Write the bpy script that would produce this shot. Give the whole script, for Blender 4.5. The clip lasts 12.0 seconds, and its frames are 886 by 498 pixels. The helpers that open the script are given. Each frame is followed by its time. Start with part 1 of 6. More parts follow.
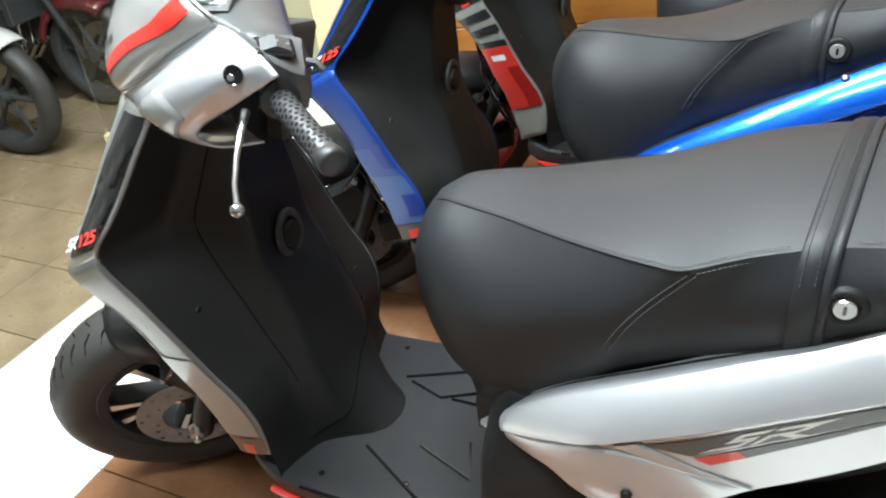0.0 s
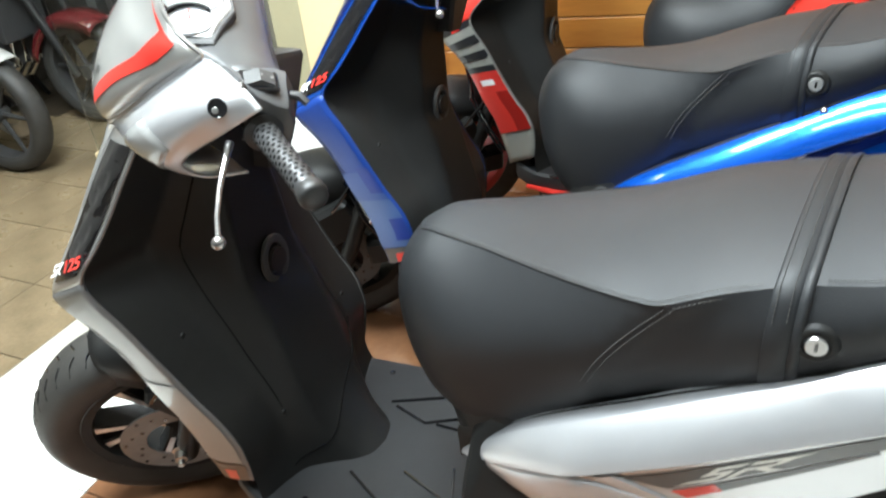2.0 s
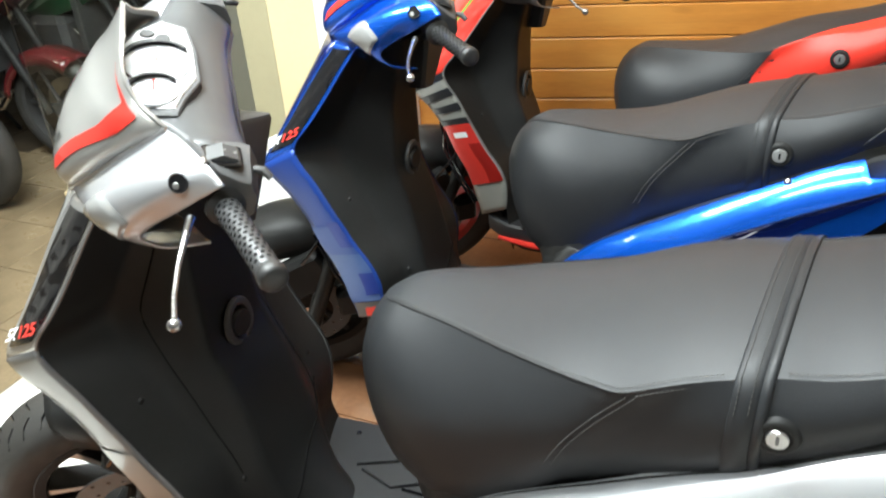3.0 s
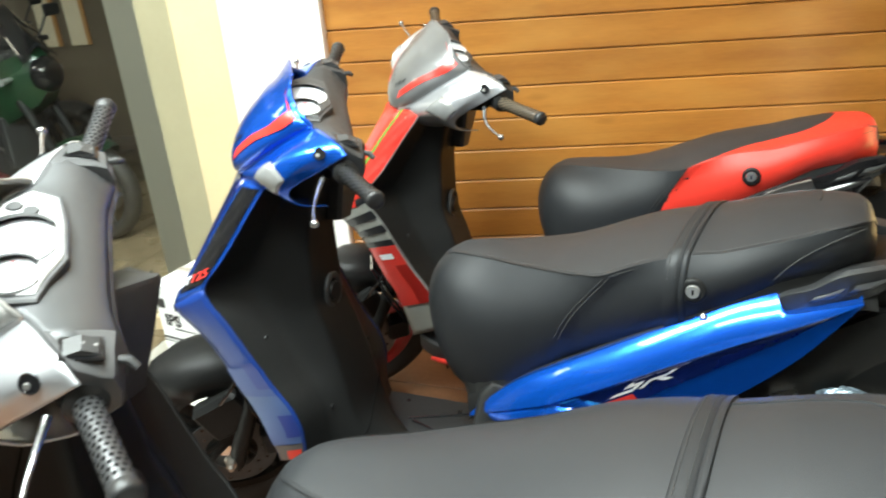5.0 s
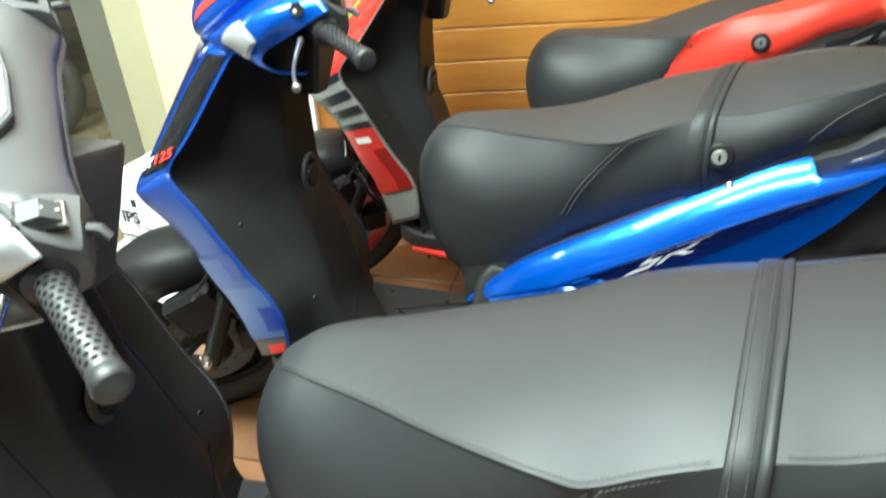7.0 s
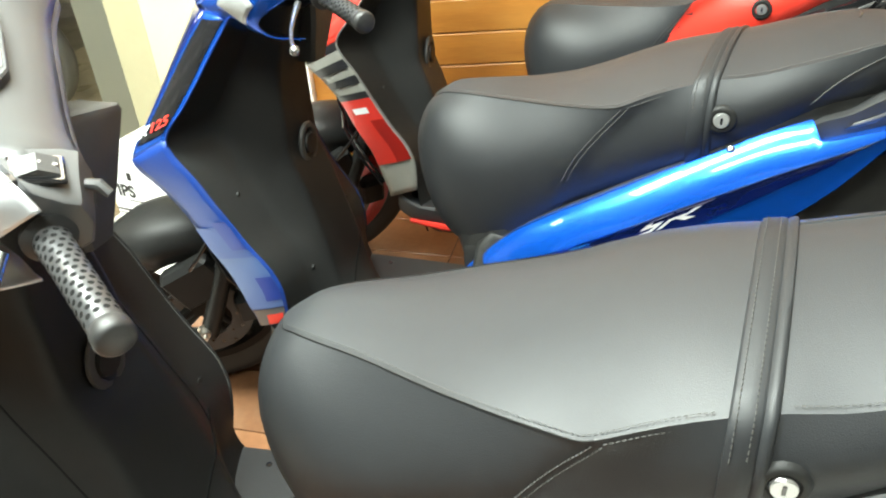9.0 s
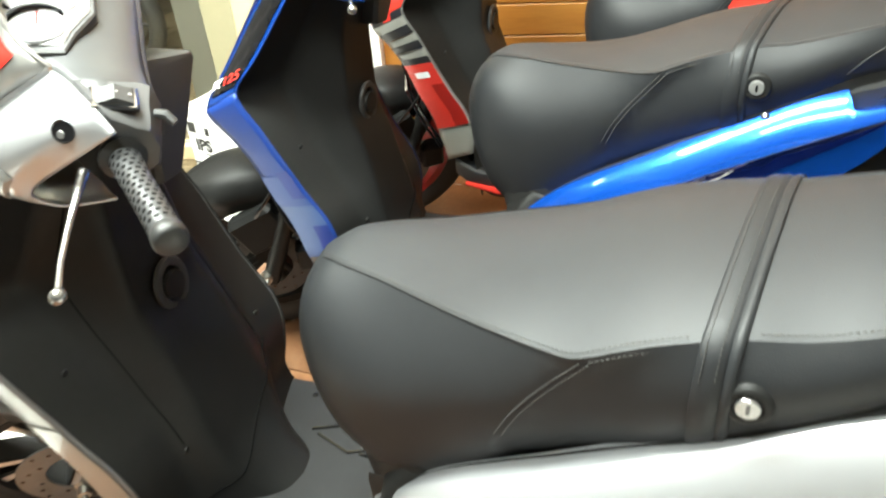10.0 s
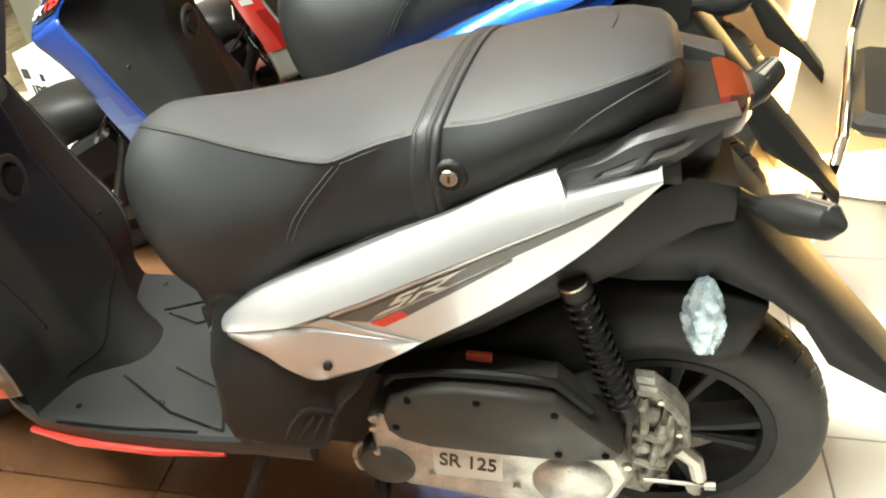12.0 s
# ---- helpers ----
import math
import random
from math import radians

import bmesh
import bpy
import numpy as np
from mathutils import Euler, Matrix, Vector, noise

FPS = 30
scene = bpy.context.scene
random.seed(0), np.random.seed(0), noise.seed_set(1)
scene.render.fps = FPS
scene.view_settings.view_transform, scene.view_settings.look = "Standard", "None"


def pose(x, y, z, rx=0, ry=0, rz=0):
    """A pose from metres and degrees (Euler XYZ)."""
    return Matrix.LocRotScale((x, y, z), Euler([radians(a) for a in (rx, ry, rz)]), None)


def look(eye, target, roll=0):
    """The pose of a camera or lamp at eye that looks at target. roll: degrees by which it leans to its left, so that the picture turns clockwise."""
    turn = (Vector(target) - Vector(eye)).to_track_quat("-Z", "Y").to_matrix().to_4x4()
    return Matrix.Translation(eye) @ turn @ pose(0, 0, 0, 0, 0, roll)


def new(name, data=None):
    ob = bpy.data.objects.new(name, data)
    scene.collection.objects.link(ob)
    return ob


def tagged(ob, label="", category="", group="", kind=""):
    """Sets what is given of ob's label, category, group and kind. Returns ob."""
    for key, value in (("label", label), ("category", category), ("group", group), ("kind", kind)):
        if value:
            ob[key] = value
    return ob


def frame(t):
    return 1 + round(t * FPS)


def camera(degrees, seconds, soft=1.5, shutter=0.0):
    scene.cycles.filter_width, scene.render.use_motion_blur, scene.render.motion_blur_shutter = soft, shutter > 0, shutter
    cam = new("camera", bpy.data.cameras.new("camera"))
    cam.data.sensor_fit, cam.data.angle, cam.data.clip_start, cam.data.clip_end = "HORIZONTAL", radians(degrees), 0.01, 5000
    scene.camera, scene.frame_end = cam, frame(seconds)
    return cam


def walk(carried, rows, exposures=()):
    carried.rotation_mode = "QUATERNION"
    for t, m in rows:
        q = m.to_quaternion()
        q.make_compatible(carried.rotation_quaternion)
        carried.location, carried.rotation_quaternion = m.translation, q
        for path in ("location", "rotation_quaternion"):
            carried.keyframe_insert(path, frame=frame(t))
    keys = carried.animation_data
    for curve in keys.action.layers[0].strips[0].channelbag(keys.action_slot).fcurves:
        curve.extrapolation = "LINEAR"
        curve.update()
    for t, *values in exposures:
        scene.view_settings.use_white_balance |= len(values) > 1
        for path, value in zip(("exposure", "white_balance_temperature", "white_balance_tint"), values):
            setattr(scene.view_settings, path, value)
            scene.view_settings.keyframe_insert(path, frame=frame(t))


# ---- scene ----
cam = camera(60.9, 12.0, soft=2.0, shutter=0.7)
PATH = [
    (0, (0.445, -0.194, 1.28), (0.007, 1.421, 0.185), -6.8),
    (0.5, (0.44, -0.204, 1.288), (-0.022, 1.419, 0.215), -6.7),
    (1, (0.444, -0.21, 1.281), (-0.012, 1.402, 0.19), -6.3),
    (1.5, (0.461, -0.2, 1.288), (0.035, 1.426, 0.205), -6.5),
    (2, (0.46, -0.189, 1.298), (0.038, 1.453, 0.237), -6.0),
    (2.5, (0.466, -0.173, 1.317), (0.095, 1.516, 0.313), -3.7),
    (2.7, (0.468, -0.167, 1.324), (0.1, 1.524, 0.321), -4.0),
    (4.3, (0.511, -0.084, 1.383), (0.153, 1.682, 0.516), -3.8),
    (4.5, (0.524, -0.08, 1.386), (0.174, 1.696, 0.536), -4.3),
    (5, (0.535, -0.053, 1.394), (0.284, 1.764, 0.596), -4.7),
    (5.5, (0.502, -0.008, 1.38), (0.336, 1.808, 0.56), -4.2),
    (6, (0.486, 0.016, 1.359), (0.368, 1.811, 0.485), -4.1),
    (6.5, (0.472, 0.026, 1.329), (0.36, 1.777, 0.368), -3.7),
    (7, (0.453, 0.025, 1.304), (0.312, 1.733, 0.273), -4.3),
    (7.5, (0.442, 0.029, 1.277), (0.301, 1.691, 0.173), -5.3),
    (7.7, (0.439, 0.034, 1.281), (0.342, 1.719, 0.208), -4.8),
    (9.3, (0.451, 0.006, 1.286), (0.291, 1.682, 0.205), -3.9),
    (9.5, (0.468, -0.006, 1.288), (0.269, 1.653, 0.189), -3.7),
    (10, (0.503, -0.062, 1.288), (0.183, 1.567, 0.173), -5.0),
    (10.5, (0.554, -0.122, 1.287), (0.203, 1.476, 0.137), -7.8),
    (11, (0.616, -0.196, 1.295), (0.491, 1.452, 0.169), -5.2),
    (11.5, (0.647, -0.281, 1.28), (0.608, 1.321, 0.083), -5.6),
    (12, (0.646, -0.319, 1.282), (0.624, 1.262, 0.058), -4.7),
]
EXPOSURES = [(0, 0.020, 6350, 10), (2.0, 0.070, 6400, 10), (2.5, 0.070, 6550, 11), (4.5, 0.020, 6700, 7), (5.0, -0.100, 6700, 6), (5.5, -0.200, 6650, 4), (6.0, -0.040, 6500, 1), (6.5, 0.200, 6450, -2), (7.0, 0.400, 6500, -1), (7.5, 0.580, 6700, 1), (9.5, 0.690, 7050, 5), (10.0, 0.560, 7100, 6), (10.5, 0.280, 7200, 7), (11.0, 0.480, 7350, 8), (12.0, 0.620, 7500, 9)]
walk(cam, [(t, look(eye, target, roll)) for t, eye, target, roll in PATH], EXPOSURES)

# ---- light ----
world = bpy.data.worlds.new("world")
scene.world = world
world.use_nodes = True
wn = world.node_tree.nodes
wl = world.node_tree.links
sky = wn.new("ShaderNodeTexSky")
sky.sky_type, sky.sun_disc, sky.sun_elevation, sky.sun_rotation = "NISHITA", False, radians(20), 0.0
wl.new(sky.outputs[0], wn["Background"].inputs[0])
wn["Background"].inputs[1].default_value = 0.05


def ceiling_lamp_light(x, y, z, sx, sy, watts, colour):
    data = bpy.data.lights.new("ceiling_light_source", "AREA")
    data.shape, data.size, data.size_y, data.energy, data.color = "RECTANGLE", sx, sy, watts, colour
    ob = new("ceiling_light_source", data)
    ob.matrix_world = pose(x, y, z)
    return ob


WARM, NEUTRAL = (0.97, 0.9, 0.74), (0.88, 1.0, 1.03)
# All unseen; the last three are added to brighten counter, bay and timber wall.
LAMPS = [(-0.2, 0.75, 1.2, 0.3), (0.05, -0.3, 1.2, 0.3), (-0.95, 0.9, 0.6, 0.6), (2.0, 1.4, 0.6, 0.6), (-2.6, 1.6, 0.6, 0.6), (0.3, 1.85, 1.0, 0.2)]
for (lx, ly, lsx, lsy), watts, tint in zip(LAMPS, (134, 62, 55, 4, 15, 4.5), (NEUTRAL, NEUTRAL, NEUTRAL, WARM, WARM, WARM)):
    ceiling_lamp_light(lx, ly, 2.755, lsx, lsy, watts, tint)


# ---- materials ----
def mat(name, base, rough=0.5, metal=0.0, coat=0.0, vary=0.12, scale=8.0, bump=0.0, bump_scale=300.0, base2=None,
        spec=0.5, rough_vary=0.0, flakes=0.0, coat_rough=0.03, objvary=0.0, stretch=(1, 1, 1)):
    """A procedural surface: two scales of colour change, roughness wear and fine relief."""
    m = bpy.data.materials.new(name)
    m.use_nodes = True
    nt, b = m.node_tree, m.node_tree.nodes["Principled BSDF"]
    n, l = nt.nodes, nt.links
    tc = n.new("ShaderNodeTexCoord")
    mp = n.new("ShaderNodeMapping")
    mp.inputs["Scale"].default_value = stretch
    l.new(tc.outputs["Object"], mp.inputs[0])
    n1 = n.new("ShaderNodeTexNoise")
    n1.inputs["Scale"].default_value, n1.inputs["Detail"].default_value = scale, 6
    n2 = n.new("ShaderNodeTexNoise")
    n2.inputs["Scale"].default_value, n2.inputs["Detail"].default_value = scale * 14, 4
    l.new(mp.outputs[0], n1.inputs["Vector"])
    l.new(mp.outputs[0], n2.inputs["Vector"])
    add = n.new("ShaderNodeMath")
    add.operation = "MULTIPLY_ADD"
    add.inputs[1].default_value = 0.35
    l.new(n2.outputs[0], add.inputs[0])
    l.new(n1.outputs[0], add.inputs[2])
    ramp = n.new("ShaderNodeMapRange")
    ramp.inputs["From Min"].default_value, ramp.inputs["From Max"].default_value = 0.45, 0.9
    l.new(add.outputs[0], ramp.inputs["Value"])
    mix = n.new("ShaderNodeMix")
    mix.data_type = "RGBA"
    b2 = base2 or tuple(c * (1 - vary) for c in base)
    b1 = tuple(min(1, c * (1 + vary)) for c in base)
    mix.inputs[6].default_value, mix.inputs[7].default_value = (*b1, 1), (*b2, 1)
    l.new(ramp.outputs[0], mix.inputs[0])
    colour = mix.outputs[2]
    if objvary:
        info = n.new("ShaderNodeObjectInfo")
        hsv = n.new("ShaderNodeHueSaturation")
        mr = n.new("ShaderNodeMapRange")
        mr.inputs["To Min"].default_value, mr.inputs["To Max"].default_value = 1 - objvary, 1 + objvary
        l.new(info.outputs["Random"], mr.inputs["Value"])
        l.new(mr.outputs[0], hsv.inputs["Value"])
        l.new(colour, hsv.inputs["Color"])
        colour = hsv.outputs[0]
    l.new(colour, b.inputs["Base Color"])
    b.inputs["Metallic"].default_value = metal
    b.inputs["Specular IOR Level"].default_value = spec
    b.inputs["Coat Weight"].default_value, b.inputs["Coat Roughness"].default_value = coat, coat_rough
    if rough_vary:
        rr = n.new("ShaderNodeMapRange")
        rr.inputs["From Min"].default_value, rr.inputs["From Max"].default_value = 0.3, 0.8
        rr.inputs["To Min"].default_value, rr.inputs["To Max"].default_value = rough - rough_vary, rough + rough_vary
        l.new(n1.outputs[0], rr.inputs["Value"])
        l.new(rr.outputs[0], b.inputs["Roughness"])
    else:
        b.inputs["Roughness"].default_value = rough
    if bump or flakes:
        n3 = n.new("ShaderNodeTexNoise") if bump else n.new("ShaderNodeTexVoronoi")
        n3.inputs["Scale"].default_value = bump_scale
        l.new(tc.outputs["Object"], n3.inputs["Vector"])
        bp = n.new("ShaderNodeBump")
        bp.inputs["Strength"].default_value = bump or flakes
        bp.inputs["Distance"].default_value = 0.001
        l.new(n3.outputs[0], bp.inputs["Height"])
        l.new(bp.outputs[0], b.inputs["Normal"])
    return m


VINYL = mat("seat_vinyl", (0.021, 0.0225, 0.0245), 0.5, spec=0.36, vary=0.12, scale=5, bump=0.25, bump_scale=900, rough_vary=0.05)
VINYL_SIDE = mat("seat_side_vinyl", (0.0155, 0.0165, 0.018), 0.52, vary=0.12, scale=5, bump=0.3, bump_scale=900, rough_vary=0.05, spec=0.32)
PLASTIC = mat("black_plastic", (0.0145, 0.0145, 0.0141), 0.4, vary=0.15, scale=6, bump=0.3, bump_scale=1400, rough_vary=0.06, spec=0.17)
PLASTIC_GREY = mat("dark_grey_plastic", (0.034, 0.034, 0.034), 0.5, vary=0.12, scale=7, bump=0.3, bump_scale=1200, rough_vary=0.06)
MAT_RUBBER = mat("floor_mat_rubber", (0.016, 0.0175, 0.0195), 0.5, vary=0.18, scale=9, bump=0.3, bump_scale=1000, rough_vary=0.08)
GLOSS_BLACK = mat("gloss_black", (0.008, 0.008, 0.009), 0.12, coat=0.6, vary=0.1, scale=4)
SILVER = mat("silver_metallic_paint", (0.52, 0.528, 0.545), 0.33, metal=0.64, coat=1.0, vary=0.04, scale=3, flakes=0.05, bump_scale=1800)
SILVER_PALE = mat("pale_silver_plastic", (0.5, 0.5, 0.5), 0.4, metal=0.3, vary=0.05, scale=4)
BAND_GREY = mat("warm_grey_paint", (0.26, 0.26, 0.235), 0.4, coat=0.4, vary=0.06, scale=4)
SILVER_SOFT = mat("satin_silver_paint", (0.16, 0.16, 0.16), 0.42, metal=0.5, coat=0.4, vary=0.05, scale=4)
GREY_PAINT = mat("grey_metallic_paint", (0.33, 0.325, 0.31), 0.3, metal=0.4, coat=1.0, vary=0.05, scale=3, flakes=0.05, bump_scale=1800)
BLUE = mat("blue_metallic_paint", (0.003, 0.105, 0.62), 0.24, metal=0.7, coat=0.9, vary=0.06, scale=3, flakes=0.05, bump_scale=1800)
BLUE_DARK = mat("dark_blue_film", (0.004, 0.014, 0.11), 0.25, metal=0.3, coat=1.0, vary=0.08, scale=3)
BLUE_LIGHT = mat("light_blue_film", (0.03, 0.3, 0.8), 0.3, coat=0.8, vary=0.05, scale=3)
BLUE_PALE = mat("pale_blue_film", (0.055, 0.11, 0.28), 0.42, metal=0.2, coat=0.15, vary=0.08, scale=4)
BLUE_MID = mat("half_pale_blue_tone", (0.028, 0.072, 0.26), 0.42, metal=0.2, coat=0.15, vary=0.08, scale=4)
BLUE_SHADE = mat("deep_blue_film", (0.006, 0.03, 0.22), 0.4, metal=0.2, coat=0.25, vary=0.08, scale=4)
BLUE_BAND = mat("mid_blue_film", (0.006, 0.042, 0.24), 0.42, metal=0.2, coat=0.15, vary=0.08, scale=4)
RED = mat("red_film", (0.62, 0.035, 0.025), 0.3, coat=0.6, vary=0.06, scale=4)
RED_VINYL = mat("red_seat_vinyl", (0.66, 0.035, 0.02), 0.42, vary=0.06, scale=5, bump=0.25, bump_scale=900)
RED_PAINT = mat("red_wheel_paint", (0.42, 0.02, 0.02), 0.3, coat=0.6, vary=0.1, scale=6)
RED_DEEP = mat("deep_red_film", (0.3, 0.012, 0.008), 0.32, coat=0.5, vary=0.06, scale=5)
WHITE_FILM = mat("white_film", (0.8, 0.8, 0.8), 0.35, vary=0.03, scale=5)
GREEN_FILM = mat("green_film", (0.08, 0.3, 0.04), 0.35, coat=0.5, vary=0.06, scale=5)
BLACK_FILM = mat("black_film", (0.02, 0.02, 0.021), 0.3, coat=0.5, vary=0.08, scale=5)
RAIL_GREY = mat("charcoal_plastic", (0.021, 0.021, 0.0215), 0.45, vary=0.12, scale=7, bump=0.3, bump_scale=1200, rough_vary=0.06)
GREY_FILM = mat("dark_grey_film", (0.075, 0.075, 0.075), 0.32, coat=0.5, vary=0.08, scale=5)
GREY_PATCH = mat("mid_grey_film", (0.2, 0.2, 0.195), 0.4, metal=0.3, coat=0.6, vary=0.05, scale=5)
LIGHT_FILM = mat("pale_silver_film", (0.55, 0.54, 0.5), 0.4, metal=0.3, coat=0.7, vary=0.04, scale=5)
CHROME = mat("chrome", (0.8, 0.8, 0.8), 0.1, metal=1.0, vary=0.03, scale=6)
JOINT_BLACK = mat("joint_shadow_rubber", (0.006, 0.006, 0.006), 0.8, vary=0.1, scale=20, spec=0.05)
STEEL = mat("brushed_steel", (0.5, 0.47, 0.42), 0.35, metal=1.0, vary=0.12, scale=30)
ALLOY = mat("cast_alloy", (0.44, 0.43, 0.4), 0.4, metal=0.75, vary=0.35, scale=18, bump=0.7, bump_scale=260, rough_vary=0.14)
ROUGH_ALLOY = mat("rough_cast_alloy", (0.27, 0.255, 0.22), 0.7, metal=0.6, vary=0.5, scale=40, bump=1.0, bump_scale=140, rough_vary=0.12)
COVER_GREY = mat("worn_grey_plastic", (0.034, 0.031, 0.027), 0.5, vary=0.25, scale=9, bump=0.3, bump_scale=700, rough_vary=0.1, spec=0.3)
TYRE = mat("tyre_rubber", (0.024, 0.0225, 0.02), 0.62, vary=0.2, scale=12, bump=0.4, bump_scale=700, rough_vary=0.08)
LEVER = mat("dull_polished_metal", (0.36, 0.36, 0.36), 0.22, metal=0.9, vary=0.05, scale=20)
SWITCH_GREY = mat("grey_switch_plastic", (0.06, 0.06, 0.061), 0.5, vary=0.08, scale=9, bump=0.2, bump_scale=900)
GRIP_DOT = mat("grip_hole_shade", (0.007, 0.007, 0.007), 0.75, vary=0.1, scale=20, spec=0.1)
POLISHED = mat("polished_alloy", (0.78, 0.78, 0.77), 0.28, metal=0.7, vary=0.04, scale=12)
GRIP_GREY = mat("grey_grip_rubber", (0.035, 0.035, 0.036), 0.36, vary=0.15, scale=20, bump=0.2, bump_scale=900)
GRIP_BROWN = mat("brown_grip_rubber", (0.09, 0.068, 0.045), 0.4, vary=0.2, scale=25, bump=0.2, bump_scale=900)
GRIP = mat("grip_rubber", (0.015, 0.015, 0.015), 0.45, vary=0.15, scale=20, bump=0.3, bump_scale=900)
THREAD_DARK = mat("dark_thread", (0.035, 0.034, 0.033), 0.7, vary=0.2, scale=60)
THREAD = mat("seat_thread", (0.05, 0.048, 0.046), 0.7, vary=0.2, scale=60)
DISC_STEEL = mat("brake_disc_steel", (0.22, 0.215, 0.21), 0.45, metal=0.7, vary=0.12, scale=30)
SMOKE_LENS = mat("smoked_lens", (0.13, 0.125, 0.115), 0.35, coat=0.2, vary=0.1, scale=30)
DASH_GREY = mat("silver_dash_plastic", (0.075, 0.076, 0.077), 0.42, metal=0.4, vary=0.05, scale=5, spec=0.4)
DASH_DARK = mat("dash_shadow_plastic", (0.05, 0.05, 0.05), 0.5, vary=0.1, scale=9)
LENS = mat("clear_lens", (0.22, 0.22, 0.215), 0.12, coat=0.8, vary=0.1, scale=30, spec=0.7)
RED_LENS = mat("red_lens", (0.075, 0.0045, 0.0035), 0.12, coat=0.8, vary=0.1, scale=20)
DIAL = mat("dial_face", (0.75, 0.76, 0.78), 0.25, coat=0.5, vary=0.05, scale=20)
REFLECTOR = mat("red_reflector", (0.4, 0.06, 0.03), 0.35, vary=0.1, scale=50)


# ---- mesh helpers ----
def crv(pts):
    """A smooth curve through (x, y) pairs."""
    xs, ys = np.array([p[0] for p in pts], float), np.array([p[1] for p in pts], float)
    h = np.diff(xs)
    d = np.diff(ys) / h
    s = np.zeros(len(xs))
    for i in range(1, len(xs) - 1):
        if d[i - 1] * d[i] > 0:
            w1, w2 = 2 * h[i] + h[i - 1], h[i] + 2 * h[i - 1]
            s[i] = (w1 + w2) / (w1 / d[i - 1] + w2 / d[i])
    s[0], s[-1] = d[0], d[-1]

    def f(x):
        x = min(max(x, xs[0]), xs[-1])
        i = min(max(int(np.searchsorted(xs, x)) - 1, 0), len(h) - 1)
        t = (x - xs[i]) / h[i]
        return float((2 * t**3 - 3 * t**2 + 1) * ys[i] + (t**3 - 2 * t**2 + t) * h[i] * s[i]
                     + (-2 * t**3 + 3 * t**2) * ys[i + 1] + (t**3 - t**2) * h[i] * s[i + 1])
    return f


class Geo:
    """Vertices and faces gathered for one mesh."""

    def __init__(self):
        self.v, self.f, self.flat = [], [], False

    def grid(self, rows, close=False, cap=False):
        o, w = len(self.v), len(rows[0])
        for r in rows:
            self.v += [tuple(p) for p in r]
        for i in range(len(rows) - 1):
            for j in range(w if close else w - 1):
                k = (j + 1) % w
                self.f.append((o + i * w + j, o + i * w + k, o + (i + 1) * w + k, o + (i + 1) * w + j))
        if cap:
            self.f.append(tuple(o + j for j in reversed(range(w))))
            self.f.append(tuple(o + (len(rows) - 1) * w + j for j in range(w)))
        return self

    def tube(self, pts, r, n=10, cap=True):
        rows, self.flat = [], False
        for i, p in enumerate(pts):
            p = Vector(p)
            a, b = Vector(pts[max(i - 1, 0)]), Vector(pts[min(i + 1, len(pts) - 1)])
            q = (b - a).to_track_quat("Z", "Y")
            rad = r[i] if isinstance(r, (list, tuple)) else r
            rows.append([p + q @ Vector((rad * math.cos(2 * math.pi * k / n), rad * math.sin(2 * math.pi * k / n), 0)) for k in range(n)])
        return self.grid(rows, True, cap)

    def box(self, x0, x1, y0, y1, z0, z1, bev=0.0):
        self.flat = not self.v
        c = [((x0 + x1) / 2, (y0 + y1) / 2, (z0 + z1) / 2), (x1 - x0, y1 - y0, z1 - z0)]
        b = min(bev, 0.45 * min(c[1]))
        rows = []
        for z, k in ((z0, b), (z0 + b, 0), (z1 - b, 0), (z1, b)) if b else ((z0, 0), (z1, 0)):
            e = max(b * 0.6, 0)
            X0, X1, Y0, Y1 = x0 + k, x1 - k, y0 + k, y1 - k
            if b:
                rows.append([(X0 + e, Y0, z), (X1 - e, Y0, z), (X1, Y0 + e, z), (X1, Y1 - e, z), (X1 - e, Y1, z), (X0 + e, Y1, z), (X0, Y1 - e, z), (X0, Y0 + e, z)])
            else:
                rows.append([(X0, Y0, z), (X1, Y0, z), (X1, Y1, z), (X0, Y1, z)])
        return self.grid(rows, True, True)

    def lathe(self, prof, n=40, close=False, centre=(0, 0, 0)):
        """Turn a profile of (radius, y) pairs round the y axis."""
        cx, cy, cz = centre
        self.flat = False
        rows = [[(cx + r * math.cos(2 * math.pi * k / n), cy + y, cz + r * math.sin(2 * math.pi * k / n)) for k in range(n)] for r, y in prof]
        if close:
            rows.append(rows[0])
        return self.grid(rows, True)

    def prism(self, poly, y0, y1):
        """An (x, z) outline given thickness along y."""
        a, b = [(x, y0, z) for x, z in poly], [(x, y1, z) for x, z in poly]
        return self.grid([a, b], True, True)

    def move(self, m):
        self.v = [tuple(m @ Vector(p)) for p in self.v]
        return self

    def mirror(self):
        self.v = [(x, -y, z) for x, y, z in self.v]
        self.f = [tuple(reversed(f)) for f in self.f]
        return self

    def merge(self, other):
        o, self.flat = len(self.v), self.flat and other.flat
        self.v += other.v
        self.f += [tuple(i + o for i in f) for f in other.f]
        return self


